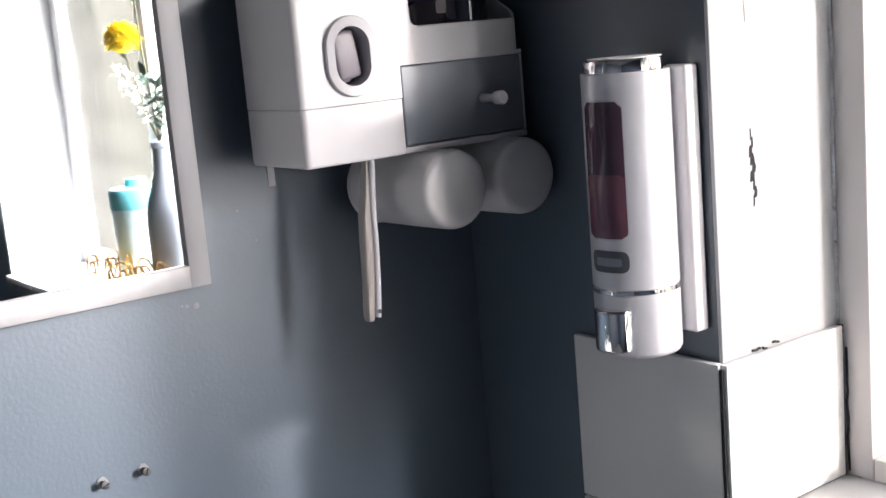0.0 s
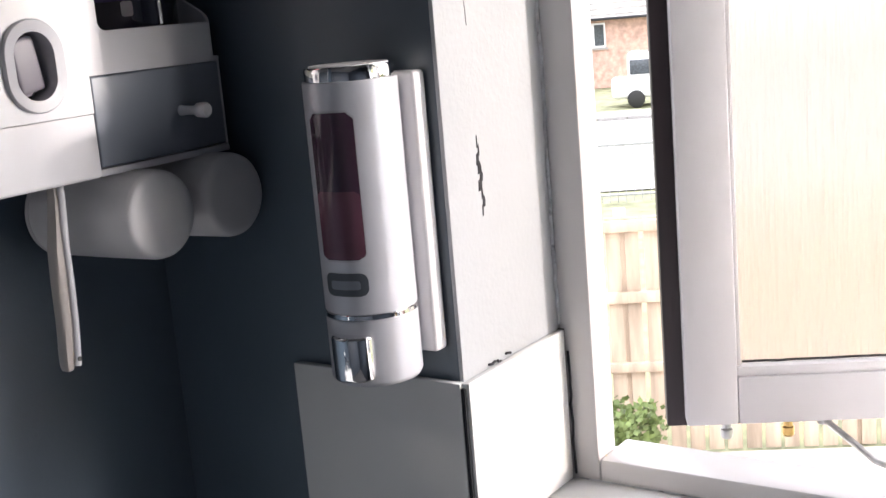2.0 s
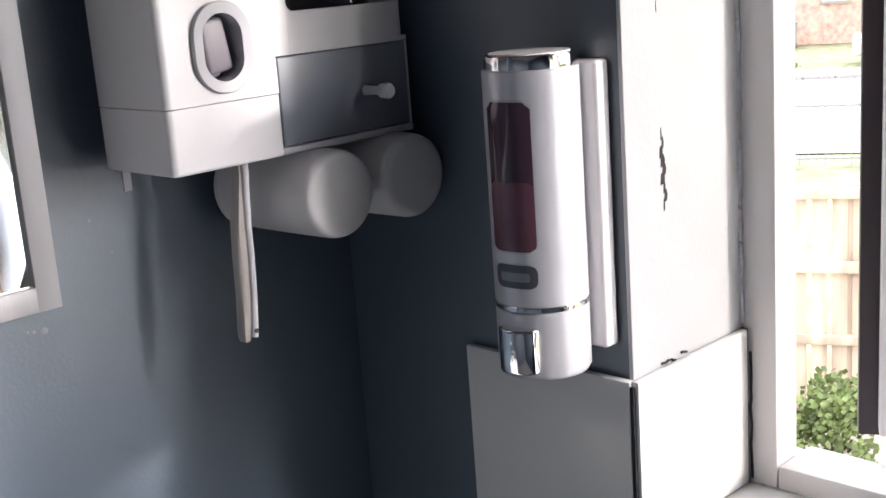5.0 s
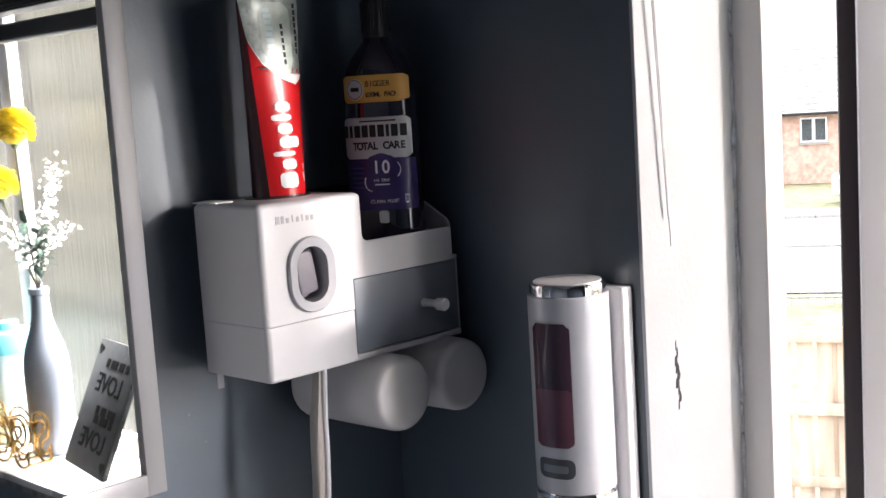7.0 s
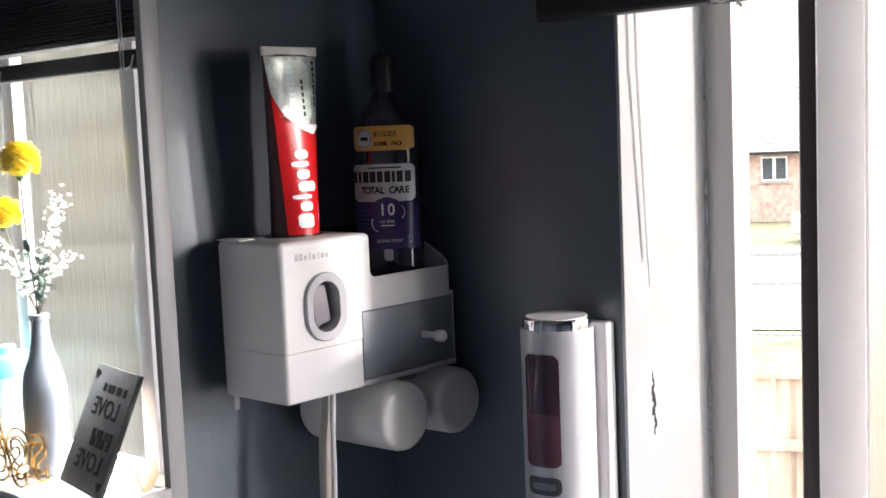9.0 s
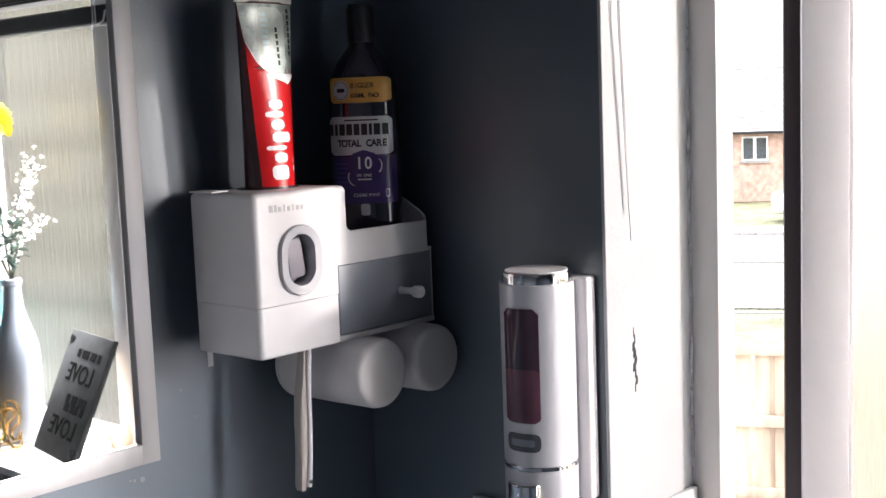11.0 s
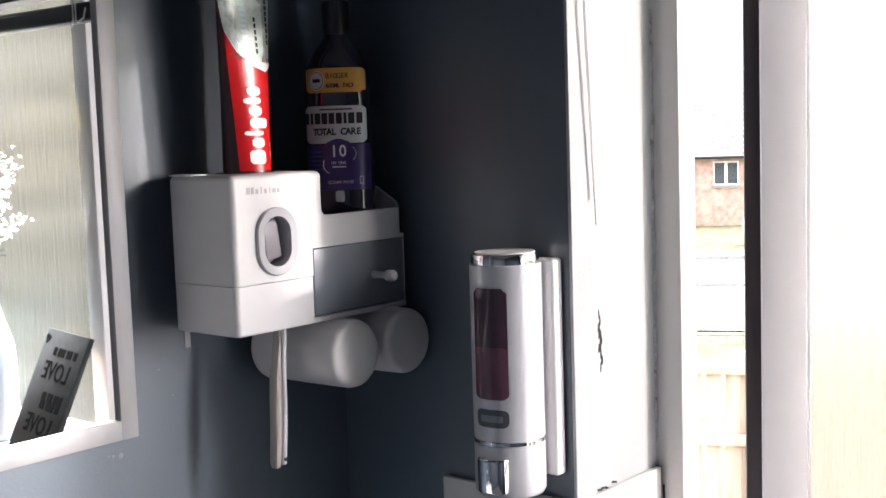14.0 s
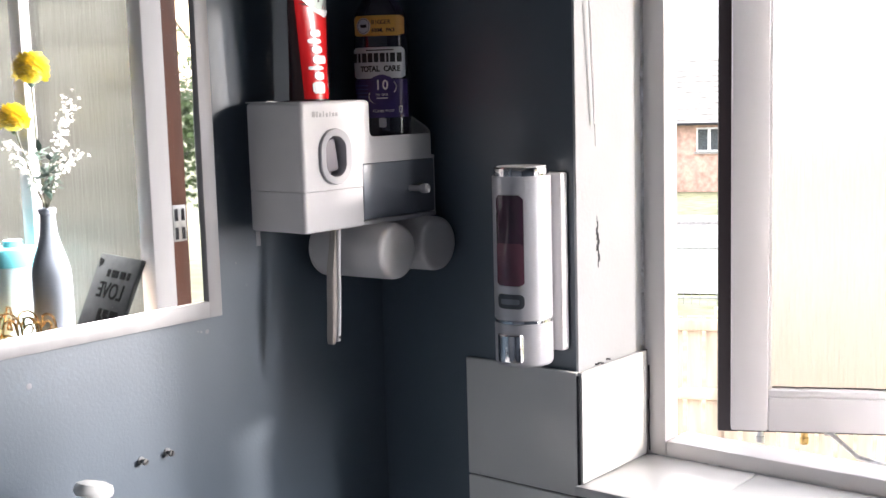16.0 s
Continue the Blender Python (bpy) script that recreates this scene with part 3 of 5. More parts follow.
part("recess", place(prism(rounded(0.0365, 0.0505, 0.0178, 10), -0.0215, -0.0175), M_FRONT), DARKPLASTIC, holder, "black recess")
part("push_lever", place(join(
    place(block(-0.0112, 0.0100, -0.019, 0.019, -0.0165, -0.006, 0.003, 3), Matrix.Rotation(radians(9), 4, 'Z')),
    place(block(-0.0105, 0.0015, -0.0215, -0.010, -0.0165, -0.011, 0.002), Matrix.Rotation(radians(9), 4, 'Z'))), M_FRONT @ Matrix.Translation((0.001, 0.001, 0))), LEVER, holder, "mauve-grey push lever")
# brand mark as plain bars
for k, (w, h) in enumerate(((0.0042, 0.0062), (0.003, 0.0062), (0.003, 0.0042), (0.0013, 0.0062), (0.003, 0.0042), (0.0012, 0.0055), (0.0034, 0.0042), (0.003, 0.0042))):
    part("mark", place(block(-w / 2, w / 2, 0, h, 0, 0.0003), frame_at((HX, -0.2215 + 0.0052 * k, 1.4578), (0, 1, 0), (0, 0, 1))), PRINT, holder)

# drawer side
part("drawer_housing", join(
    block(0.003, HX - 0.001, -0.1450, HR - 0.0005, HB + 0.0005, HB + 0.006, 0.001), block(0.003, HX - 0.002, HR - 0.003, HR - 0.0003, HB + 0.006, 1.402, 0.001),
    block(0.003, HX - 0.001, HN + 0.0002, HR - 0.001, 1.4015, 1.405, 0.0008)), PLASTIC, holder)
drawer = part("drawer", block(0.012, HX - 0.0005, -0.1438, HR - 0.0035, HB + 0.0068, 1.4008, 0.0018, 3), GREYPLASTIC, holder, "slate grey drawer")
part("knob", join(
    place(lathe([(0, 0), (0.0042, 0), (0.0036, 0.004), (0.0034, 0.016), (0.0056, 0.019), (0.0060, 0.0265), (0.0048, 0.0285), (0, 0.0288)], (0, 0, 0), 24), frame_at((HX - 0.001, -0.060, 1.3665), (0, 1, 0), (0, 0, 1)))), PLASTIC, drawer, "small white knob")


def tray_wall():
    """The open tray's front and right rim: low at the front, sweeping up to the wall."""
    path = [(HX, HN + 0.0001), (HX, HN + 0.02), (HX, HN + 0.06), (HX, HR - 0.016)]
    for k in range(1, 9):
        a = radians(90 * k / 8)
        path.append((HX - 0.014 + 0.014 * math.cos(a), HR - 0.014 + 0.014 * math.sin(a)))
    path += [(HX - 0.014 - 0.02 * k, HR) for k in range(1, 5)] + [(0.003, HR)]
    bm, th, rows = bmesh.new(), 0.0028, []
    for i, (x, y) in enumerate(path):
        a, b = path[max(i - 1, 0)], path[min(i + 1, len(path) - 1)]
        d = Vector((b[0] - a[0], b[1] - a[1])).normalized()
        n = Vector((d.y, -d.x))
        s = max(0.0, (HX - 0.004 - x) / (HX - 0.007))
        top = 1.4322 + 0.040 * min(1, s * 1.35) ** 0.75
        rows.append([bm.verts.new(v) for v in ((x, y, 1.4012), (x, y, top - 0.001), (x - n.x * th * 0.5, y - n.y * th * 0.5, top), (x - n.x * th, y - n.y * th, top - 0.001), (x - n.x * th, y - n.y * th, 1.4012))])
    for a, b in zip(rows, rows[1:]):
        for k in range(4):
            bm.faces.new((a[k], a[k + 1], b[k + 1], b[k]))
    bm.faces.new(rows[0])
    bm.faces.new(rows[-1][::-1])
    bmesh.ops.recalc_face_normals(bm, faces=bm.faces[:])
    return bm


part("tray_rim", tray_wall(), PLASTIC, holder, "white tray rim rising to the wall")
r = 0.007
part("tray_corner", place(prism([(-0.0005, -0.001), (r, -0.001)] + [(r - r * math.cos(radians(a)), r - r * math.sin(radians(a))) for a in range(90, -1, -15)] + [(-0.0005, r)], -0.0027, -0.0001), frame_at((HX, HN, 1.4322), (0, 1, 0), (0, 0, 1))), PLASTIC, holder)
part("tray_back", block(0.003, 0.0058, HN, HR - 0.003, 1.405, 1.474, 0.001), DARKPLASTIC, holder, "dark tray back")
part("tray_floor", block(0.0060, HX - 0.0035, HN + 0.0008, HR - 0.0035, 1.4052, 1.4068), DARKPLASTIC, holder, "dark tray floor")
part("paste_socket", prism([(0.055 + 0.026 * math.cos(2 * math.pi * k / 28), -0.1765 + 0.030 * math.sin(2 * math.pi * k / 28)) for k in range(28)], HT - 0.0005, HT + 0.0008), DARKPLASTIC, holder, "dark socket for the tube")
part("brush_slot", block(0.018, 0.052, -0.2395, -0.2215, HT - 0.0006, HT + 0.0010, 0.0004), WHITEPRINT, holder, "white lid flap")
part("bracket", join(block(0.0005, 0.0165, -0.21, -0.05, 1.35, 1.45), block(0.0003, 0.0012, -0.2175, -0.211, 1.306, 1.345)), BEZEL, holder, "clear adhesive bracket edge")
for y in (-0.115, -0.0378):
    part("cup_pad", block(0.024, 0.10, y - 0.012, y + 0.012, HB - 0.0025, HB + 0.001, 0.001), BEZEL, holder, "magnetic cup pad")

# two cups held under the holder, lying level with their bases outwards
CUP = [(0, 0.115), (0.026, 0.115), (0.0305, 0.1142), (0.0325, 0.1118), (0.0335, 0.1075), (0.0345, 0.06), (0.0350, 0.004), (0.0346, 0.001), (0.0335, 0.0), (0.0325, 0.002), (0.031, 0.100), (0, 0.104)]
for k, (yc, zc, turn) in enumerate(((-0.1145, 1.2955, 0), (-0.0378, 1.2965, 0))):
    m = Matrix.Translation((0.020, yc, zc)) @ Matrix.Rotation(radians(90), 4, 'Y')
    cup = thing("tooth_cup", (0.075, yc, zc), "white plastic rinsing cup held sideways under the holder", "cup", "cups under the holder")
    part("cup_body", place(lathe(CUP[::-1], (0, 0, 0), 56), m), CUPPLASTIC, cup, "", 50)
    part("rim", place(lathe([(0.0338, -0.0006), (0.0355, -0.0006), (0.0360, 0.001), (0.0355, 0.003), (0.0342, 0.003), (0.0338, -0.0006)], (0, 0, 0), 56), m), CUPPLASTIC, cup, "", 50)

# toothbrush hanging by its head, handle down
def handle():
    rows, bm = [], bmesh.new()
    for z, yc, w, d in ((1.335, -0.1700, 0.0036, 0.0040), (1.318, -0.1705, 0.0040, 0.0044), (1.300, -0.1725, 0.0050, 0.0048), (1.280, -0.1748, 0.0080, 0.0055), (1.255, -0.1758, 0.0092, 0.0055), (1.225, -0.1770, 0.0088, 0.0052), (1.203, -0.1792, 0.0080, 0.0050), (1.194, -0.1800, 0.0072, 0.0048), (1.190, -0.1803, 0.0050, 0.0040)):
        rows.append([bm.verts.new((0.083 + d * sx, yc + 0.55 * w * sy, z)) for sx, sy in ((-1, -0.75), (-0.6, -1), (0.6, -1), (1, -0.75), (1, 0.75), (0.6, 1), (-0.6, 1), (-1, 0.75))])
    for a, b in zip(rows, rows[1:]):
        for k in range(8):
            bm.faces.new((a[k], a[(k + 1) % 8], b[(k + 1) % 8], b[k]))
    bm.faces.new(rows[0][::-1])
    bm.faces.new(rows[-1])
    bmesh.ops.recalc_face_normals(bm, faces=bm.faces[:])
    return bm


brush = thing("toothbrush", (0.083, -0.175, 1.19), "toothbrush with a pale handle hanging under the holder", "toothbrush")
part("handle", handle(), BRUSHSIDE, brush, "pale tan handle", 60)
# A white rod stands in for the highlight along the handle's edge.
part("edge_highlight", tube([(0.0885, y + 0.0036, z) for z, y in ((1.334, -0.1705), (1.318, -0.1708), (1.300, -0.1722), (1.280, -0.1735), (1.255, -0.1738), (1.225, -0.1752), (1.203, -0.1772), (1.193, -0.1785))], 0.0027, 10), PLASTIC, brush, "highlight along the handle edge, as a white rod", 60)
part("eyelet", place(lathe([(0, 0), (0.0018, 0), (0.0018, 0.0008), (0, 0.0008)], (0, 0, 0), 16), frame_at((0.0918, -0.1752, 1.1985), (0, 1, 0), (0, 0, 1))), SCREW, brush)


# ---- toothpaste tube standing on its cap in the holder ----
def flat_tube(z0, z1, grow=0.0, a0=0.0, a1=360.0, seg=48, rows=14):
    """A patch of the tube's skin: round above the cap, flat at the crimp."""
    bm, grid = bmesh.new(), []
    for i in range(rows + 1):
        z = z0 + (z1 - z0) * i / rows
        s = (z - 1.476) / 0.170
        hw, hd = 0.0230 + 0.0095 * s, 0.0215 * (1 - s) ** 0.8 + 0.0016
        cx, cy = 0.060 + 0.006 * s, -0.1785 - 0.0015 * s
        n = max(6, int(seg * (a1 - a0) / 360))
        grid.append([bm.verts.new((cx + (hd + grow) * math.cos(radians(a0 + (a1 - a0) * k / n)), cy + (hw + grow) * math.sin(radians(a0 + (a1 - a0) * k / n)), z)) for k in range(n + (a1 - a0 < 359.9))])
    full = a1 - a0 > 359.9
    for a, b in zip(grid, grid[1:]):
        n = len(a)
        for k in range(n if full else n - 1):
            bm.faces.new((a[k], a[(k + 1) % n], b[(k + 1) % n], b[k]))
    if full:
        bm.faces.new(grid[0][::-1])
        bm.faces.new(grid[-1])
    bmesh.ops.recalc_face_normals(bm, faces=bm.faces[:])
    return bm


def skin(u, z, grow):
    """A point of the tube's front: u from -1 to 1 across, at height z."""
    s = (z - 1.476) / 0.170
    hw, hd = 0.0230 + 0.0095 * s, 0.0215 * (1 - s) ** 0.8 + 0.0016
    a = (u - 0.21) * math.pi / 2
    return Vector((0.060 + 0.006 * s + (hd + grow) * math.cos(a), -0.1785 - 0.0015 * s + (hw + grow) * math.sin(a), z))


def decal(outline, grow, steps=1):
    """A print on the tube's front: closed outline of (u, z), filled as a fan of strips."""
    bm = bmesh.new()
    zs = [z for u, z in outline]
    lo, hi, rows = min(zs), max(zs), []
    n = max(4, int((hi - lo) / 0.0022))
    for i in range(n + 1):
        z = lo + (hi - lo) * (i + 0.001) / (n + 0.002)
        cuts = sorted(a[0] + (b[0] - a[0]) * (z - a[1]) / (b[1] - a[1]) for a, b in zip(outline, outline[1:] + outline[:1]) if (a[1] - z) * (b[1] - z) < 0)
        if len(cuts) >= 2:
            rows.append([bm.verts.new(skin(cuts[0] + (cuts[-1] - cuts[0]) * k / 10, z, grow)) for k in range(11)])
    for a, b in zip(rows, rows[1:]):
        for k in range(10):
            bm.faces.new((a[k], a[k + 1], b[k + 1], b[k]))
    return bm


paste = thing("toothpaste_tube", (0.06, -0.177, 1.476), "red and silver toothpaste tube standing cap down", "toothpaste")
tube_body = part("tube_body", flat_tube(1.4765, 1.6455), TUBEDARK, paste, "red tube body, shaded side coloured dark", 60)
part("crimp", block(0.0645, 0.0675, -0.2130, -0.1470, 1.6440, 1.6525, 0.0006), CRIMP, paste, "cream crimped end")
part("red_print", decal([(-0.42, 1.478), (1.25, 1.478), (1.25, 1.584), (0.6, 1.570), (0.2, 1.5755), (-0.15, 1.588), (-0.46, 1.608)], 0.0003), RED, tube_body, "bright red lower print", 80)
part("silver_print", decal([(-0.46, 1.6095), (-0.15, 1.5895), (0.2, 1.577), (0.6, 1.5715), (1.25, 1.5855), (1.25, 1.6435), (-0.62, 1.6435)], 0.0003), TUBEGREY, tube_body, "silver upper print", 80)
part("mint_print", decal([(-0.10, 1.601), (0.18, 1.5835), (0.48, 1.579), (0.60, 1.592), (0.62, 1.634), (0.45, 1.6405), (0.06, 1.6405), (-0.06, 1.63)], 0.0006), MINT, tube_body, "pale mint panel", 80)
part("white_edge", decal([(-0.43, 1.6085), (-0.15, 1.5885), (0.2, 1.576), (0.6, 1.5705), (0.97, 1.5785), (0.97, 1.5800), (0.6, 1.5722), (0.2, 1.5778), (-0.15, 1.5902), (-0.43, 1.6098)], 0.0008), WHITEPRINT, tube_body, "white swoosh", 80)
# wordmark as plain white strokes, reading upwards
for k, (zc, h, u0, u1) in enumerate(((1.4905, 0.0135, -0.12, 0.34), (1.5040, 0.0090, -0.02, 0.34), (1.5130, 0.0042, -0.20, 0.34), (1.5225, 0.0098, -0.02, 0.50), (1.5340, 0.0090, -0.02, 0.34), (1.5435, 0.0055, -0.14, 0.34), (1.5525, 0.0085, -0.02, 0.34))):
    part("wordmark_stroke", decal([(u0, zc - h * 0.30), (u0 + 0.07, zc - h * 0.48), (u1 - 0.07, zc - h * 0.48), (u1, zc - h * 0.30), (u1, zc + h * 0.30), (u1 - 0.07, zc + h * 0.48), (u0 + 0.07, zc + h * 0.48), (u0, zc + h * 0.30)], 0.0007), WHITEPRINT, tube_body, "", 80)
for k in range(9):
    part("small_print", decal([(0.02, 1.592 + 0.005 * k), (0.16 + 0.03 * (k % 2), 1.592 + 0.005 * k), (0.16 + 0.03 * (k % 2), 1.5952 + 0.005 * k), (0.02, 1.5952 + 0.005 * k)], 0.0009), TEALPALE, tube_body, "", 80)
for k in range(6):
    part("small_print", decal([(0.34, 1.588 + 0.006 * k), (0.40, 1.588 + 0.006 * k), (0.40, 1.5922 + 0.006 * k), (0.34, 1.5922 + 0.006 * k)], 0.0009), INK, tube_body, "", 80)
for k in range(8):
    part("small_print", decal([(0.74, 1.597 + 0.0055 * k), (0.84, 1.597 + 0.0055 * k), (0.84, 1.6012 + 0.0055 * k), (0.74, 1.6012 + 0.0055 * k)], 0.0006), INK, tube_body, "", 80)
p0 = skin(0.60, 1.4955, 0.0007)
lettering("100 ml", 0.0058, frame_at(p0, (0, 0, 1), (0.62, -0.78, 0)), WHITEPRINT, "volume_print", tube_body, 0.0001)


# ---- mouthwash bottle in the tray ----
BA = radians(33)
M_BOT = Matrix.Translation((0.0655, -0.0560, 1.4070)) @ Matrix.Rotation(BA, 4, 'Z') @ Matrix.Diagonal((0.91, 1, 1, 1))     # local -y faces the room


def oval(hw, hd, z, seg=44, p=2.6):
    pts = []
    for k in range(seg):
        a = 2 * math.pi * k / seg
        c, s = math.cos(a), math.sin(a)
        pts.append((hw * math.copysign(abs(c) ** (2 / p), c), hd * math.copysign(abs(s) ** (2 / p), s), z))
    return pts


def loft(rings, close=True):
    bm = bmesh.new()
    vs = [[bm.verts.new(p) for p in r] for r in rings]
    n = len(vs[0])
    for a, b in zip(vs, vs[1:]):
        for k in range(n):
            bm.faces.new((a[k], a[(k + 1) % n], b[(k + 1) % n], b[k]))
    if close:
        bm.faces.new(vs[0][::-1])
        bm.faces.new(vs[-1])
    bmesh.ops.recalc_face_normals(bm, faces=bm.faces[:])
    return bm


def wrap(x0, x1, z0, z1, hw, hd, grow, p=2.6, corner=0.0):
    """A label on the front of the bottle between x0 and x1."""
    bm, grid = bmesh.new(), []
    for i in range(13):
        t = i / 12
        z = z0 + (z1 - z0) * t
        inset = corner * (1 - math.sqrt(max(0, 1 - (max(0, abs(t - 0.5) - 0.5 + corner / (z1 - z0)) / (corner / (z1 - z0))) ** 2))) if corner else 0
        row = []
        for k in range(25):
            x = x0 + inset + (x1 - x0 - 2 * inset) * k / 24
            x = max(-hw * 0.999, min(hw * 0.999, x))
            row.append(bm.verts.new((x * (1 + grow / hw), -(hd + grow) * (1 - abs(x / hw) ** p) ** (1 / p), z)))
        grid.append(row)
    for a, b in zip(grid, grid[1:]):
        for k in range(24):
            bm.faces.new((a[k], a[k + 1], b[k + 1], b[k]))
    return place(bm, M_BOT)


wash = thing("mouthwash_bottle", (0.0655, -0.056, 1.407), "dark purple mouthwash bottle with an amber and silver label", "bottle")
bottle = part("bottle_body", place(loft([oval(0.032, 0.021, 0), oval(0.036, 0.025, 0.004), oval(0.0372, 0.0262, 0.014), oval(0.0372, 0.0262, 0.140), oval(0.0362, 0.0255, 0.158), oval(0.0335, 0.0245, 0.172), oval(0.027, 0.022, 0.185, p=2.3), oval(0.0195, 0.018, 0.194, p=2.1), oval(0.0145, 0.0145, 0.200, p=2), oval(0.0135, 0.0135, 0.206, p=2)]), M_BOT), BOTTLE, wash, "near-black purple bottle", 50)
cap = part("cap", place(lathe([(0, 0.203), (0.0140, 0.203), (0.0143, 0.206), (0.0137, 0.238), (0.0127, 0.2405), (0, 0.241)], (0, 0, 0), 40), M_BOT), CAPBLACK, wash, "black ribbed cap")
for k in range(30):
    part("rib", place(block(0.0133, 0.0147, -0.0005, 0.0005, 0.208, 0.236), M_BOT @ Matrix.Rotation(2 * math.pi * k / 30, 4, 'Z')), CAPBLACK, cap)
label = part("label", wrap(-0.0355, 0.0355, 0.046, 0.0925, 0.0372, 0.0262, 0.0004), LABELPURPLE, wash, "violet lower label", 80)
silver = part("silver_panel", wrap(-0.0350, 0.0335, 0.0935, 0.1310, 0.0372, 0.0262, 0.0006, corner=0.004), LABELSILVER, wash, "silver-white label panel", 80)
amber = part("amber_panel", wrap(-0.0318, 0.0330, 0.1445, 0.1690, 0.0357, 0.0250, 0.0012, corner=0.004), LABELYELLOW, wash, "amber label panel", 80)
part("violet_disc", wrap(-0.0150, 0.0215, 0.0640, 0.0980, 0.0372, 0.0262, 0.0008, corner=0.016), LABELPURPLE, label, "violet disc", 80)


def on_bottle(x, z, hw=0.0372, hd=0.0262, grow=0.0008, p=2.6):
    y = -(hd + grow) * (1 - abs(x / hw) ** p) ** (1 / p)
    slope = (on_y(x + 0.001, hw, hd, grow, p) - on_y(x - 0.001, hw, hd, grow, p)) / 0.002
    return M_BOT @ frame_at((x, y, z), (1, slope, 0), (0, 0, 1))


def on_y(x, hw, hd, grow, p):
    return -(hd + grow) * (1 - abs(min(0.999, max(-0.999, x / hw))) ** p) ** (1 / p)


def curved_text(text, size, x0, step, z, mat, name, parent, hw=0.0372, hd=0.0262, thick=0.0):
    """Writing that follows the bottle, set word piece by word piece."""
    x = x0
    for ch in text:
        if ch != " ":
            lettering(ch, size, on_bottle(x, z, hw, hd, 0.0012), mat, name, parent, 0.0001, thick=thick)
        x += step


def bar(x0, x1, z0, z1, mat, parent, name="print_bar", hw=0.0372, hd=0.0262, grow=0.0010):
    part(name, wrap(x0, x1, z0, z1, hw, hd, grow), mat, parent, "", 80)


for k in range(9):                                     # brand name as dark strokes
    w = (0.0046, 0.0026, 0.0052, 0.0052, 0.0050, 0.0052, 0.0026, 0.0052, 0.0048)[k]
    x = (-0.0290, -0.0240, -0.0188, -0.0128, -0.0068, -0.0006, 0.0044, 0.0094, 0.0156)[k] * 1.32 + 0.006
    bar(x - w * 0.62, x + w * 0.62, 0.1130, 0.1240, INK, silver, "brand_stroke")
bar(-0.016, 0.020, 0.1268, 0.1282, INK, silver)
curved_text("TOTAL CARE", 0.0094, -0.0225, 0.0054, 0.1048, INK, "range_name", silver, thick=0.00035)
curved_text("10", 0.0165, -0.0016, 0.0098, 0.0850, WHITEPRINT, "number", label, thick=0.0003)
curved_text("IN ONE", 0.0044, -0.0045, 0.0030, 0.0735, WHITEPRINT, "number_note", label)
bar(-0.004, 0.011, 0.0690, 0.0702, WHITEPRINT, label)
for k in range(5):
    bar(-0.0335, -0.0150, 0.0665 + 0.0045 * k, 0.0678 + 0.0045 * k, LABELBLUE, label)
curved_text("CLEAN MINT", 0.0046, -0.008, 0.0029, 0.0540, WHITEPRINT, "flavour", label)
for a0, a1, cx, cz in ((150, 260, -0.006, 0.072), (-50, 50, 0.014, 0.083)):
    pts = []
    for k in range(8):
        a = radians(a0 + (a1 - a0) * k / 7)
        x = cx + 0.0085 * math.cos(a)
        pts.append(M_BOT @ Vector((x, on_y(x, 0.0372, 0.0262, 0.0012, 2.6), cz + 0.0085 * math.sin(a))))
    part("arrow", tube(pts, 0.0006, 6, 0.5), WHITEPRINT, label)
bar(0.0248, 0.0285, 0.0520, 0.0526, WHITEPRINT, label), bar(0.0248, 0.0285, 0.0590, 0.0596, WHITEPRINT, label), bar(0.0248, 0.0253, 0.0520, 0.0596, WHITEPRINT, label), bar(0.0280, 0.0285, 0.0520, 0.0596, WHITEPRINT, label)
curved_text("BIGGER", 0.0072, -0.0062, 0.0043, 0.1608, INK, "offer", amber, 0.0357, 0.0252, 0.0001)
curved_text("600ML PACK", 0.0060, -0.0066, 0.0032, 0.1512, INK, "offer", amber, 0.0357, 0.0252, 0.0002)
seal = part("seal", place(lathe([(0, 0), (0.0098, 0), (0.0098, 0.0006), (0, 0.0006)], (0, 0, 0), 28), on_bottle(-0.0188, 0.1566, 0.0357, 0.0255, 0.0010)), LABELSILVER, amber, "round pale seal")
part("seal_ring", place(lathe([(0.0082, 0.0006), (0.0088, 0.0006), (0.0088, 0.0009), (0.0082, 0.0009)], (0, 0, 0), 28), on_bottle(-0.0188, 0.1566, 0.0357, 0.0255, 0.0010)), INK, seal)
part("seal_mark", place(block(-0.0046, 0.0046, -0.0018, 0.0018, 0.0006, 0.0009), on_bottle(-0.0188, 0.1566, 0.0357, 0.0255, 0.0010)), INK, seal)
# Glint on the dark bottle, painted as a pale patch.
part("painted_glint", wrap(-0.002, 0.008, 0.034, 0.0455, 0.0372, 0.0262, 0.0003, corner=0.002), BEZEL, wash, "glint painted as a pale patch below the label", 80)


# ---- soap dispenser on the pier ----
DX, DY, DR = 0.2660, -0.0455, 0.0340
DA = radians(8)
soap = thing("soap_dispenser", (DX, DY, 1.164), "silver-white wall soap dispenser with a plum window", "soap dispenser")
part("back_plate", block(DX - 0.0345, DX + 0.0345, -0.0165, -0.001, 1.176, 1.386, 0.003, 3), PLASTIC, soap, "white back plate")
part("barrel", lathe([(0, 1.2195), (DR - 0.0006, 1.2195), (DR, 1.2202), (DR, 1.384), (DR - 0.0006, 1.3847), (0, 1.3847)], (DX, DY, 0), 64), SILVERBODY, soap, "pearl silver barrel")
part("spine", block(DX - 0.020, DX + 0.020, -0.030, -0.016, 1.19, 1.372, 0.002), PLASTIC, soap)
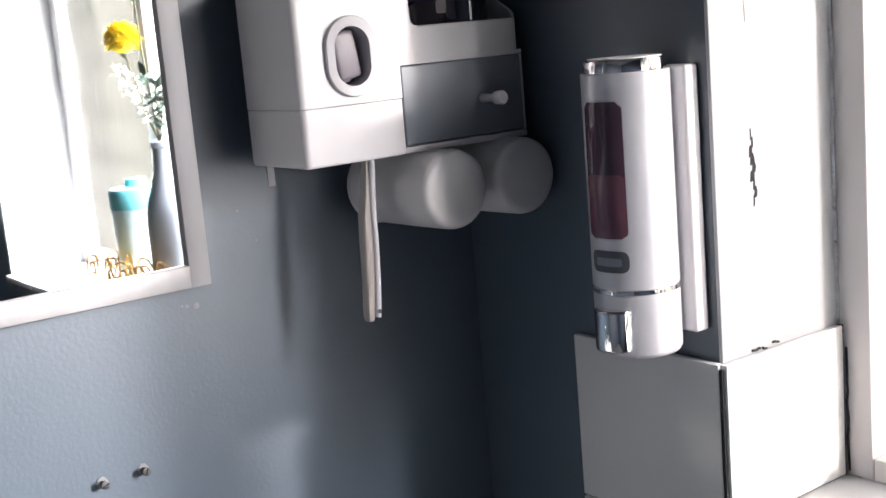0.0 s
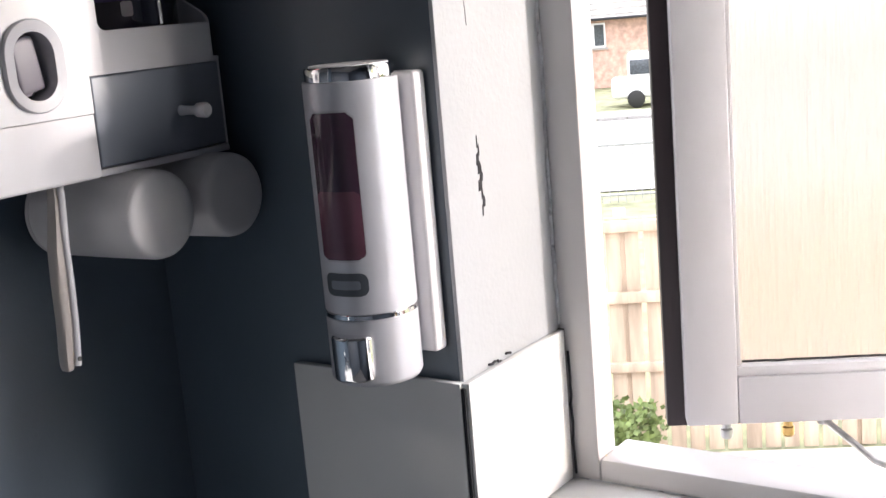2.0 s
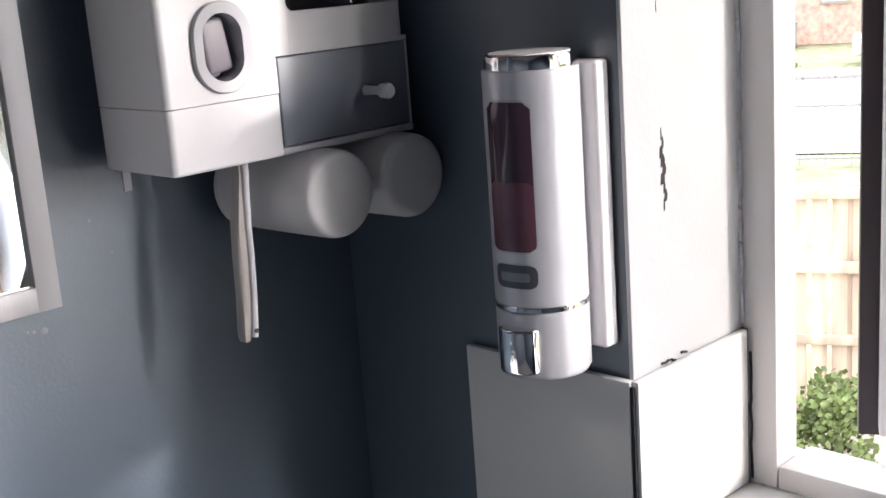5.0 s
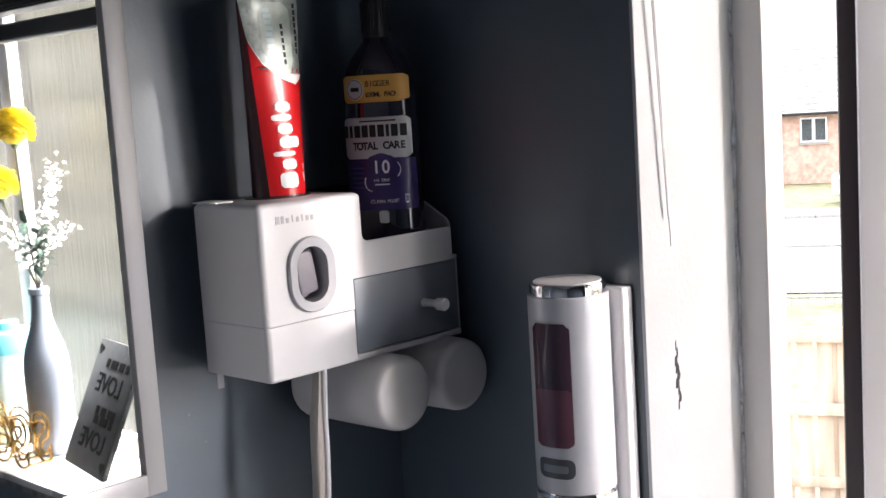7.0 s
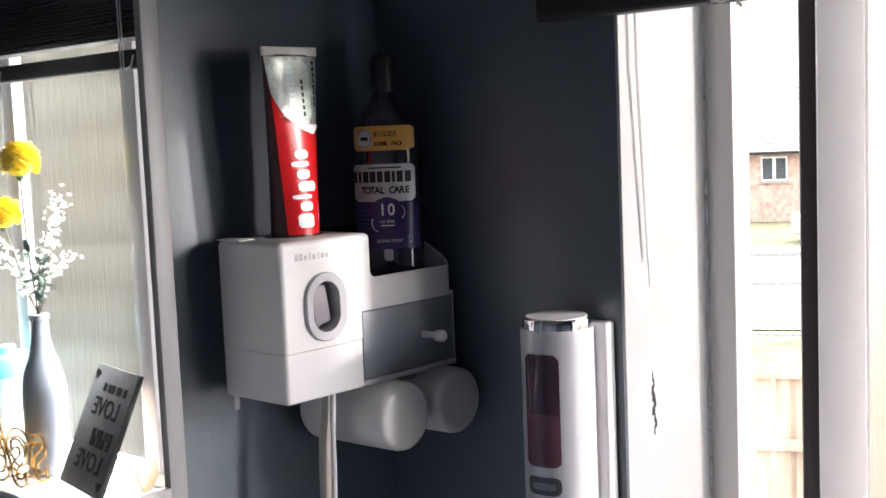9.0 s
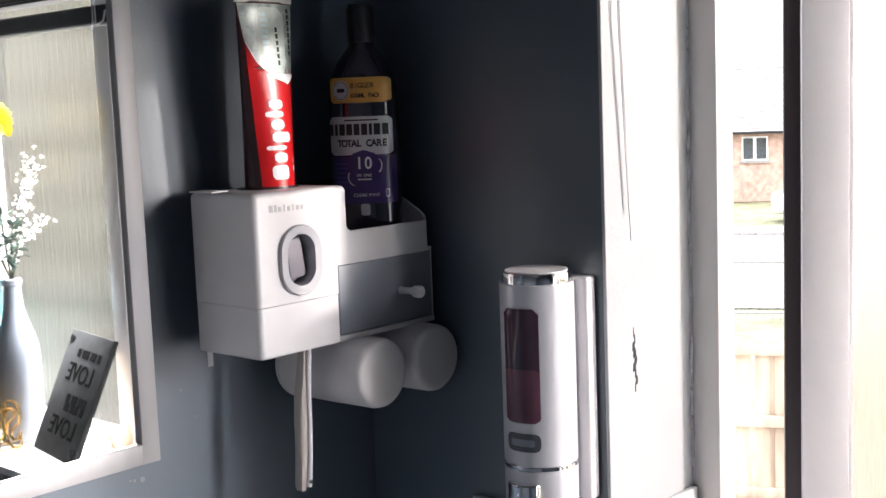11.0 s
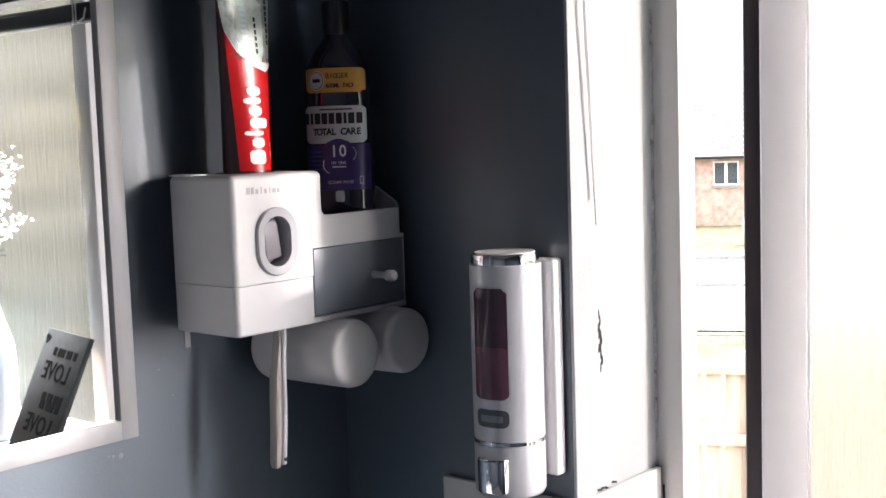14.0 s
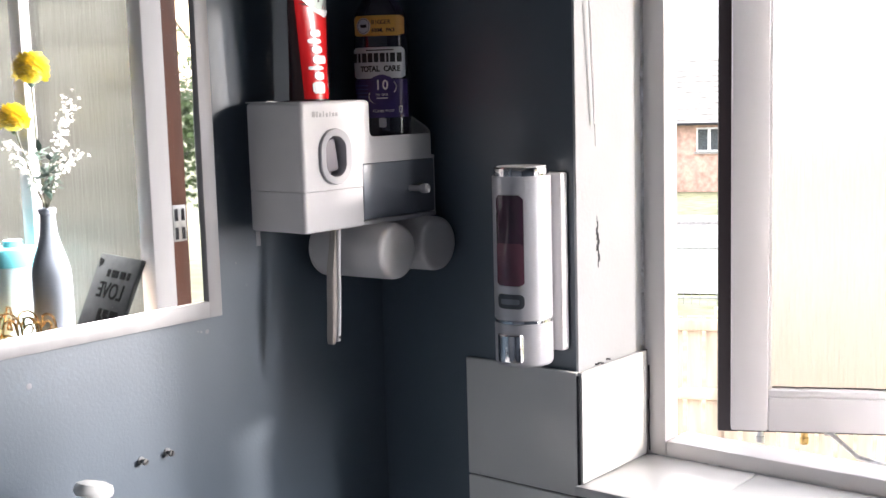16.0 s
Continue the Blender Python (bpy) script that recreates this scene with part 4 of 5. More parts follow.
part("base_cup", lathe([(0, 1.164), (DR - 0.006, 1.164), (DR - 0.002, 1.1655), (DR, 1.169), (DR, 1.2145), (DR - 0.001, 1.215), (0, 1.215)], (DX, DY, 0), 64), SILVERBODY, soap, "pearl silver base")
part("chrome_ring", lathe([(0, 1.215), (DR - 0.0004, 1.215), (DR + 0.0004, 1.2158), (DR + 0.0004, 1.2188), (DR - 0.0004, 1.2195), (0, 1.2195)], (DX, DY, 0), 64), CHROME, soap, "thin chrome ring")
part("chrome_collar", lathe([(0, 1.3847), (DR - 0.002, 1.3847), (DR - 0.002, 1.393), (DR - 0.003, 1.3945), (DR - 0.006, 1.3945), (0, 1.3935)], (DX, DY, 0), 64), CHROME, soap, "chrome collar")
part("lid", lathe([(0, 1.3936), (DR - 0.0055, 1.3936), (DR - 0.0055, 1.3952), (0, 1.3958)], (DX, DY, 0), 64), PLASTIC, soap, "white lid disc")


def barrel_patch(half, z0, z1, grow, corner, centre=0.0, mid=None):
    """A rounded patch of the barrel's skin."""
    bm, grid, rows = bmesh.new(), [], 22
    for i in range(rows + 1):
        z = z0 + (z1 - z0) * i / rows
        d = max(0.0, corner - min(z - z0, z1 - z))
        inset = corner - math.sqrt(max(0.0, corner ** 2 - d ** 2))
        w = half - inset / DR
        grid.append([bm.verts.new((DX + (DR + grow) * math.sin(DA + centre + w * (2 * k / 20 - 1)), DY - (DR + grow) * math.cos(DA + centre + w * (2 * k / 20 - 1)), z)) for k in range(21)])
    for a, b in zip(grid, grid[1:]):
        for k in range(20):
            bm.faces.new((a[k], a[k + 1], b[k + 1], b[k]))
    return bm


part("window_rim", barrel_patch(radians(31.5), 1.2585, 1.3655, 0.0004, 0.006), BEZEL, soap, "fine pale rim", 80)
part("window", barrel_patch(radians(30), 1.2600, 1.3640, 0.0009, 0.005), SMOKE, soap, "dark plum window", 80)
part("soap_level", barrel_patch(radians(29.5), 1.2605, 1.3090, 0.0012, 0.004), LIQUID, soap, "pink soap behind the window", 80)
part("badge", barrel_patch(radians(29.5), 1.2335, 1.2505, 0.0006, 0.006), DARKWINDOW, soap, "dark grey badge", 80)
part("badge_bar", barrel_patch(radians(20), 1.2385, 1.2450, 0.0010, 0.002), GREYPLASTIC, soap, "", 80)
M_BTN = Matrix.Translation((DX, DY, 0)) @ Matrix.Rotation(DA, 4, 'Z')
outline = [(0.0148 * math.sin(radians(a)) * 1.08, -DR - 0.010 + 0.010 * (1 - math.cos(radians(a))) * 1.2) for a in range(-90, 91, 12)] + [(0.0158, -DR + 0.012), (-0.0158, -DR + 0.012)]
part("push_button", place(prism(outline, 1.1715, 1.2050, 0.0025, 3), M_BTN), CHROME, soap, "chrome push button", 35)

# ---- small marks and screws on the west wall ----
for y, z, lean in ((-0.399, 1.0895, 25), (-0.3635, 1.0905, 70)):
    sc = thing("wall_screw", (0, y, z), "dark screw standing out of a grey wall plug", "screw", "screws in the wall")
    part("plug", place(lathe([(0, 0), (0.0048, 0), (0.0048, 0.001), (0.0030, 0.0014), (0, 0.0014)], (0, 0, 0), 18), frame_at((0, y, z), (0, 1, 0), (0, 0, 1))), PLUG, sc)
    part("screw_head", place(join(lathe([(0, 0.001), (0.0022, 0.001), (0.0022, 0.006), (0.0038, 0.0075), (0.0036, 0.0092), (0, 0.0098)], (0, 0, 0), 18)), frame_at((0, y, z), (0, 1, 0), (0, 0, 1))), SCREW, sc)
    part("slot", place(block(-0.003, 0.003, -0.0005, 0.0005, 0.0094, 0.0102), frame_at((0, y, z), (0, 1, 0), (0, 0, 1)) @ Matrix.Rotation(radians(lean), 4, 'Z')), MOULD, sc)
for y, z, r in ((-0.298, 1.2165, 0.0022), (-0.3065, 1.2175, 0.0012), (-0.311, 1.2185, 0.0009), (-0.527, 1.200, 0.0026), (-0.250, 1.290, 0.0009), (-0.235, 1.262, 0.0007)):
    solid("wall_hole", place(join(lathe([(0, 0), (r, 0), (r * 1.25, 0.0003), (r * 0.5, 0.0004), (0, 0.0004)], (0, 0, 0), 12)), frame_at((0, y, z), (0, 1, 0), (0, 0, 1))), PLUG, "small filled hole in the painted wall", "wall mark", kind="structure")

# ---- basin with its tap, below the mirror ----
basin = thing("wash_basin", (0.2, -0.56, 0.8), "white ceramic wash basin under the mirror", "wash basin")
part("bowl", join(block(0.001, 0.24, -0.66, -0.42, 0.80, 0.96, 0.03, 4), block(0.001, 0.11, -0.64, -0.44, 0.955, 0.985, 0.012, 3)), CERAMIC, basin)
part("pedestal", lathe([(0, 0), (0.12, 0), (0.11, 0.04), (0.085, 0.3), (0.09, 0.82), (0, 0.82)], (0.17, -0.56, 0), 32), CERAMIC, basin)
tap = thing("basin_tap", (0.075, -0.515, 0.984), "chrome basin tap with a domed top", "tap")
part("tap_body", lathe([(0, 0), (0.024, 0), (0.024, 0.006), (0.016, 0.010), (0.0125, 0.030), (0.0125, 0.085), (0.0145, 0.10), (0.0135, 0.108), (0, 0.109)], (0.075, -0.515, 0.984), 32), CHROME, tap)
part("spout", tube([(0.078, -0.515, 1.055), (0.13, -0.515, 1.062), (0.19, -0.515, 1.050), (0.20, -0.515, 1.03)], 0.011, 14), CHROME, tap)
lever = part("lever_top", place(lathe([(0.0, -0.006), (0.015, -0.006), (0.0175, -0.003), (0.0178, 0.001), (0.016, 0.006), (0.009, 0.009), (0, 0.0098)], (0, 0, 0), 32), Matrix.Translation((0.078, -0.512, 1.103)) @ Matrix.Rotation(radians(-16), 4, 'X') @ Matrix.Diagonal((1, 1.15, 1, 1))), CERAMIC, tap, "white domed cap")


# ---- on the sill: plaque, wire soap letters, bottle of flowers, tub ----
def plaque():
    u = Vector((0.985, 0.17, 0)).normalized()
    back = Vector((-u.y, u.x, 0))
    up = (Vector((0, 0, 1)) * math.cos(radians(24)) + back * math.sin(radians(24))).normalized()
    base = Vector((0.80, 0.058, SILL + 0.0005))
    m = Matrix(((u.x, up.x, u.cross(up).x, base.x), (u.y, up.y, u.cross(up).y, base.y), (u.z, up.z, u.cross(up).z, base.z), (0, 0, 0, 1)))
    ob = thing("love_plaque", base, "dark plaque with painted words leaning on the window", "sign")
    part("board", place(block(-0.058, 0.108, 0, 0.203, -0.009, 0.0, 0.0015), m), SLATE, ob)
    for zc in (0.134, 0.046):
        lettering("LOVE", 0.042, m @ Matrix.Translation((0.022, zc, 0.0004)), PLAQUEINK, "word", ob, 0.0005, thick=0.0006)
    for zc, ws in ((0.169, (0.012, 0.02, 0.026, 0.012)), (0.095, (0.03, 0.02, 0.014)), (0.081, (0.014, 0.03, 0.018))):
        x = -0.035
        for w in ws:
            part("writing_bar", place(block(x, x + w, zc - 0.008, zc + 0.006, 0.0, 0.0008), m), PLAQUEINK, ob)
            x += w + 0.007
    for x, y, r in ((0.094, 0.186, 12), (-0.044, 0.018, -8)):
        heart = [(0.009 * math.sin(a) ** 3 * 1.1, 0.0095 * (13 * math.cos(a) - 5 * math.cos(2 * a) - 2 * math.cos(3 * a) - math.cos(4 * a)) / 16) for a in (2 * math.pi * k / 24 for k in range(24))]
        part("heart", place(prism(heart, 0, 0.0008), m @ Matrix.Translation((x, y, 0)) @ Matrix.Rotation(radians(r), 4, 'Z')), PLAQUEINK, ob)
    part("strut", place(block(-0.02, 0.02, 0.0, 0.16, -0.0105, -0.0095), m), PLAQUEBACK, ob, "pale wooden strut")


plaque()
card = solid("folded_card", place(join(block(-0.03, 0.03, 0, 0.0012, 0, 0.055), place(block(-0.03, 0.03, 0, 0.0012, 0, 0.055), Matrix.Rotation(radians(-38), 4, 'X'))), Matrix.Translation((0.70, 0.105, SILL + 0.001)) @ Matrix.Rotation(radians(18), 4, 'X') @ Matrix.Rotation(radians(30), 4, 'Z')), PLAQUEBACK, "small folded tan card on the sill", "card")

rack = thing("wire_soap_letters", (1.0, 0.02, SILL), "gold wire letters spelling SOAP on the sill", "ornament")
for k, ch in enumerate("SOAP"):
    x = 0.905 + 0.068 * k
    for dy in (0.0, 0.038):
        lettering(ch, 0.108, frame_at((x, 0.006 + dy, SILL + 0.0405), (1, 0, 0), (0, 0, 1)), GOLDWIRE, "letter_wire", rack, outline=0.0022, thick=0.002)
    for dx, dz in ((-0.02, 0.012), (0.02, 0.012), (0.0, 0.072)):
        part("cross_wire", tube([(x + dx, 0.005, SILL + dz), (x + dx, 0.046, SILL + dz)], 0.0016, 6), GOLDWIRE, rack)

vase = thing("flower_bottle", (0.985, 0.084, SILL), "grey painted glass bottle with yellow and white flowers", "vase")
VX, VY = 0.962, 0.092
part("bottle", lathe([(0, 0), (0.033, 0), (0.036, 0.004), (0.037, 0.02), (0.037, 0.135), (0.0355, 0.158), (0.030, 0.180), (0.022, 0.203), (0.0165, 0.225), (0.0145, 0.250), (0.0140, 0.262), (0.0165, 0.264), (0.0165, 0.272), (0.0140, 0.274), (0.0115, 0.274), (0.0115, 0.25), (0, 0.25)], (VX, VY, SILL), 48), BOTTLEVASE, vase, "grey painted glass bottle")


def bloom(c, r, n=110, seed=1):
    """A ball of many small curled petals."""
    rg, bm = random.Random(seed), bmesh.new()
    for i in range(n):
        z = 1 - 1.55 * (i + 0.5) / n
        a = i * 2.39996
        d = Vector((math.sqrt(max(0, 1 - z * z)) * math.cos(a), math.sqrt(max(0, 1 - z * z)) * math.sin(a), z))
        side = d.cross(Vector((0.3, 0.2, 1))).normalized()
        up = side.cross(d)
        o = Vector(c) + d * r * rg.uniform(0.72, 0.86)
        w, h = r * rg.uniform(0.16, 0.24), r * rg.uniform(0.2, 0.32)
        tip = o + d * h + up * rg.uniform(-0.1, 0.1) * r
        v = [bm.verts.new(p) for p in (o - side * w, o - side * w * 0.7 + d * h * 0.7 + up * w * 0.3, tip, o + side * w * 0.7 + d * h * 0.7 - up * w * 0.2, o + side * w, o - d * r * 0.3)]
        bm.faces.new(v)
    bmesh.ops.create_icosphere(bm, subdivisions=2, radius=r * 0.78, matrix=Matrix.Translation(c))
    return bm


top_of = Vector((VX, VY, SILL + 0.27))
for c, r, sd in (((0.962, 0.078, 1.545), 0.034, 3), ((1.036, 0.080, 1.455), 0.031, 8)):
    fl = thing("yellow_flower", (VX, VY, SILL + 0.25), "round yellow ruffled flower in the grey bottle", "flower", "flowers in the bottle")
    part("stem", tube([top_of - Vector((0, 0, 0.06)), top_of, top_of.lerp(Vector(c), 0.5) + Vector((0.008, 0, 0)), Vector(c) - Vector((0, 0, r * 0.5))], 0.0018, 6), STEM, fl)
    part("petals", bloom(c, r, 130, sd), PETAL, fl, "bright yellow ruffled petals", 80)
    part("calyx", lathe([(0, 0), (0.004, 0.002), (0.010, 0.016), (0.011, 0.02), (0, 0.02)], (c[0], c[1], c[2] - r * 0.98), 12), LEAF, fl)


def sprig(tip, n, seed, name, mat, label, leaf):
    rg = random.Random(seed)
    ob = thing(name, (VX, VY, SILL + 0.25), label, "flower", "sprigs in the bottle")
    tip = Vector(tip)
    mid = top_of.lerp(tip, 0.5) + Vector((rg.uniform(-0.01, 0.01), 0, 0.012))
    part("stem", tube([top_of - Vector((0, 0, 0.05)), top_of, mid, tip], 0.0013, 6, 0.5), STEM, ob)
    bm = bmesh.new()
    for i in range(n):
        t = rg.uniform(0.25, 1.0)
        base = (top_of.lerp(mid, t * 2) if t < 0.5 else mid.lerp(tip, t * 2 - 1))
        d = Vector((rg.uniform(-1, 1), rg.uniform(-1, 1), rg.uniform(-0.2, 0.9))).normalized()
        if leaf:
            L, w = rg.uniform(0.022, 0.036), rg.uniform(0.004, 0.007)
            s = d.cross(Vector((0, 0, 1))).normalized()
            v = [bm.verts.new(p) for p in (base, base + d * L * 0.35 + s * w, base + d * L * 0.8 + s * w * 0.6 - Vector((0, 0, 0.002)), base + d * L - Vector((0, 0, 0.004)), base + d * L * 0.8 - s * w * 0.6, base + d * L * 0.35 - s * w)]
            bm.faces.new(v)
        else:
            c = base + d * rg.uniform(0.004, 0.02)
            for j in range(5):
                q = Vector((rg.uniform(-1, 1), rg.uniform(-1, 1), rg.uniform(-1, 1))).normalized() * 0.0042
                s = q.orthogonal().normalized() * 0.0022
                v = [bm.verts.new(p) for p in (c, c + q * 0.5 + s, c + q, c + q * 0.5 - s)]
                bm.faces.new(v)
    part("leaves" if leaf else "florets", bm, mat, ob, "", 80)


sprig((0.838, 0.078, 1.49), 130, 4, "white_sprig", WHITEBLOOM, "dried white flower sprig in the grey bottle", False)
sprig((1.045, 0.07, 1.41), 120, 5, "white_sprig", WHITEBLOOM, "dried white flower sprig in the grey bottle", False)
sprig((0.855, 0.10, 1.39), 60, 6, "white_sprig", WHITEBLOOM, "short dried white flower sprig in the bottle", False)
sprig((0.905, 0.07, 1.39), 34, 7, "green_sprig", LEAF, "dark green leafy sprig in the grey bottle", True)
sprig((0.93, 0.065, 1.40), 26, 9, "green_sprig", LEAF, "dark green leafy sprig in the grey bottle", True)

tub = thing("storage_tub", (1.10, 0.098, SILL), "aqua plastic tub with a teal lid on the sill", "tub")
part("tub_body", lathe([(0, 0), (0.04, 0), (0.044, 0.004), (0.047, 0.15), (0.047, 0.155), (0, 0.155)], (1.10, 0.098, SILL), 36), TEALPALE, tub)
part("tub_lid", lathe([(0, 0.155), (0.0495, 0.155), (0.0495, 0.185), (0.046, 0.19), (0.02, 0.192), (0.018, 0.205), (0, 0.206)], (1.10, 0.098, SILL), 36), TEAL, tub, "teal lid")


# ---- outside: garden, road, houses ----
def ground_z(d):
    """Height of the ground at a distance from the house."""
    if d < 14:
        return -2.35
    if d > 46:
        return -3.3
    s = (d - 14) / 32
    return -2.35 - 0.95 * s


DIRN = Vector((-0.452, 0.892, 0)).normalized()      # the way the open casement looks out
SIDE = Vector((DIRN.y, -DIRN.x, 0))


def yard(d, s, z=0.0):
    """A place at d metres out and s metres to the side."""
    return Vector((0.9, -0.9, 0)) + DIRN * d + SIDE * s + Vector((0, 0, z))


M_OUT = Matrix(((SIDE.x, DIRN.x, 0, 0.9), (SIDE.y, DIRN.y, 0, -0.9), (0, 0, 1, 0), (0, 0, 0, 1)))
M_FAR = Matrix.Translation((0, 0, 2.3)) @ M_OUT      # the lower ground across the road


def strip(d0, d1, s0, s1, lift, n=24):
    bm, rows = bmesh.new(), []
    for i in range(n + 1):
        d = d0 + (d1 - d0) * i / n
        rows.append([bm.verts.new(M_OUT @ Vector((s, d, ground_z(d) + lift))) for s in (s0, s0 * 0.3 + s1 * 0.7, s1)])
    for a, b in zip(rows, rows[1:]):
        for k in range(2):
            bm.faces.new((a[k], a[k + 1], b[k + 1], b[k]))
    bmesh.ops.recalc_face_normals(bm, faces=bm.faces[:])
    return bm


def lawn():
    """One sheet of ground, out to the horizon."""
    bm, rows = bmesh.new(), []
    for d in [-40, 1.6] + [3 + 2.5 * k for k in range(24)] + [80, 150, 400, 1500]:
        rows.append([bm.verts.new(M_OUT @ Vector((s, d, ground_z(d) - 0.02))) for s in (-1500, -200, -60, -20, 0, 20, 60, 200, 1500)])
    for a, b in zip(rows, rows[1:]):
        for k in range(8):
            bm.faces.new((a[k], a[k + 1], b[k + 1], b[k]))
    bmesh.ops.recalc_face_normals(bm, faces=bm.faces[:])
    return bm


solid("ground", lawn(), GRASS, "rough green lawn and open ground", "ground", kind="structure")
solid("road", strip(24, 41, -80, 80, 0.01), ASPHALT, "asphalt road, paled for outdoor glare", "road", kind="structure")
solid("patio", strip(1.7, 9.5, -9, 9, 0.01, 8), PAVING, "pale stone patio behind the house", "patio", kind="structure")
kerb = thing("kerb", yard(41.1, 0, ground_z(41.1)), "grey concrete kerb beside the road", "kerb", kind="structure")
for k in range(24):
    s = -12 + k
    part("kerb_stone", place(block(s + 0.01, s + 0.99, 41.02, 41.2, ground_z(41) - 0.1, ground_z(41) + 0.13, 0.015, 1), M_OUT), KERB, kerb)
solid("pavement", strip(41.2, 44, -80, 80, 0.10, 6), KERB, "pale concrete pavement", "pavement", kind="structure")

# outer shell of the house under the window
solid("house_plinth", block(-3, 5, 0.02, 0.29, -2.6, -0.12), BRICK, "red brick outer wall below the window", "wall", kind="structure")

# board fence with rails on the near side
FD, FT, FB = 9.6, -0.38, -2.36
fence = thing("board_fence", yard(FD, 0, FB), "weathered timber board fence with two rails", "fence")
for k in range(52):
    s = -4.5 + 0.15 * k
    rg = random.Random(k)
    part("board", place(block(s, s + 0.118 + rg.uniform(-0.006, 0.006), FD, FD + 0.018, FB, FT + rg.uniform(-0.015, 0.012), 0.003, 1), M_OUT), FENCEWOOD, fence)
part("top_rail", place(block(-4.6, 3.4, FD - 0.045, FD - 0.002, FT - 0.12, FT - 0.03, 0.004), M_OUT), FENCEWOOD, fence)
part("middle_rail", place(block(-4.6, 3.4, FD - 0.045, FD - 0.002, FT - 0.70, FT - 0.61, 0.004), M_OUT), FENCEWOOD, fence)
part("bottom_rail", place(block(-4.6, 3.4, FD - 0.045, FD - 0.002, FT - 1.28, FT - 1.20, 0.004), M_OUT), FENCEWOOD, fence)
for s in (-3.55, -1.72, 0.12, 1.95):
    part("post", place(block(s - 0.05, s + 0.05, FD + 0.02, FD + 0.12, FB, FT + 0.05, 0.006), M_OUT), FENCEWOOD, fence)

# metal railing by the road
rail = thing("metal_railing", yard(22.5, 0, ground_z(22.5)), "thin grey metal railing along the road", "railing")
for k in range(70):
    s = -6.3 + 0.15 * k
    part("bar", place(block(s - 0.008, s + 0.008, 22.49, 22.51, ground_z(22.5), ground_z(22.5) + 1.1), M_OUT), RAILMETAL, rail)
part("rail", place(block(-6.4, 4.3, 22.475, 22.525, ground_z(22.5) + 1.06, ground_z(22.5) + 1.11, 0.005), M_OUT), RAILMETAL, rail)
part("rail", place(block(-6.4, 4.3, 22.475, 22.525, ground_z(22.5) + 0.12, ground_z(22.5) + 0.16, 0.005), M_OUT), RAILMETAL, rail)


def bungalow(s0, s1, d0, d1, base, eave, ridge, windows):
    ob = thing("bungalow", yard((d0 + d1) / 2, (s0 + s1) / 2, base + 2.3), "red brick bungalow with a grey tiled roof", "house", "houses across the road")
    part("wall", place(block(s0, s1, d0, d1, base, eave), M_FAR), BRICK, ob)
    bm, mid = bmesh.new(), (d0 + d1) / 2
    v = [bm.verts.new(M_FAR @ Vector(p)) for p in ((s0 - 0.3, d0 - 0.45, eave - 0.1), (s1 + 0.3, d0 - 0.45, eave - 0.1), (s1 + 0.3, mid, ridge), (s0 - 0.3, mid, ridge), (s0 - 0.3, d1 + 0.45, eave - 0.1), (s1 + 0.3, d1 + 0.45, eave - 0.1))]
    for f in ((0, 1, 2, 3), (3, 2, 5, 4), (0, 3, 4), (1, 5, 2), (0, 4, 5, 1)):
        bm.faces.new([v[k] for k in f])
    bmesh.ops.recalc_face_normals(bm, faces=bm.faces[:])
    roof = part("roof", bm, ROOFTILE, ob)
    n = 12
    for k in range(n):
        t = (k + 0.5) / n
        d, z = d0 - 0.45 + (mid - d0 + 0.45) * t, eave - 0.1 + (ridge - eave + 0.1) * t
        part("tile_course", place(block(s0 - 0.3, s1 + 0.3, d - 0.03, d + 0.02, z - 0.02, z + 0.07), M_FAR), ROOFTILE, roof)
    part("gutter", place(block(s0 - 0.3, s1 + 0.3, d0 - 0.55, d0 - 0.45, eave - 0.18, eave - 0.06, 0.02), M_FAR), DARKPLASTIC, ob)
    for s, w, z0, z1 in windows:
        wn_ = part("window", place(block(s - w / 2, s + w / 2, d0 - 0.04, d0 + 0.02, z0, z1, 0.01), M_FAR), PVC, ob, "white framed window")
        for side in (-1, 1):
            part("pane", place(block(s + side * w / 4 - w / 4 + 0.07, s + side * w / 4 + w / 4 - 0.07, d0 - 0.05, d0 - 0.035, z0 + 0.08, z1 - 0.08), M_FAR), FARGLASS, wn_)
        part("window_ledge", place(block(s - w / 2 - 0.1, s + w / 2 + 0.1, d0 - 0.12, d0, z0 - 0.1, z0 - 0.01), M_FAR), KERB, ob)


bungalow(-3.8, 9.5, 56, 65, -5.6, -2.35, 0.55, ((0.0, 1.15, -3.75, -2.65), (4.6, 1.6, -3.9, -2.65)))
bungalow(-24, -8.5, 57, 66, -5.6, -2.35, 0.6, ((-11.5, 1.4, -3.8, -2.65), (-17, 1.4, -3.8, -2.65)))
bungalow(14, 28, 56, 65, -5.6, -2.35, 0.6, ((17.5, 1.4, -3.8, -2.65), (23, 1.4, -3.8, -2.65)))

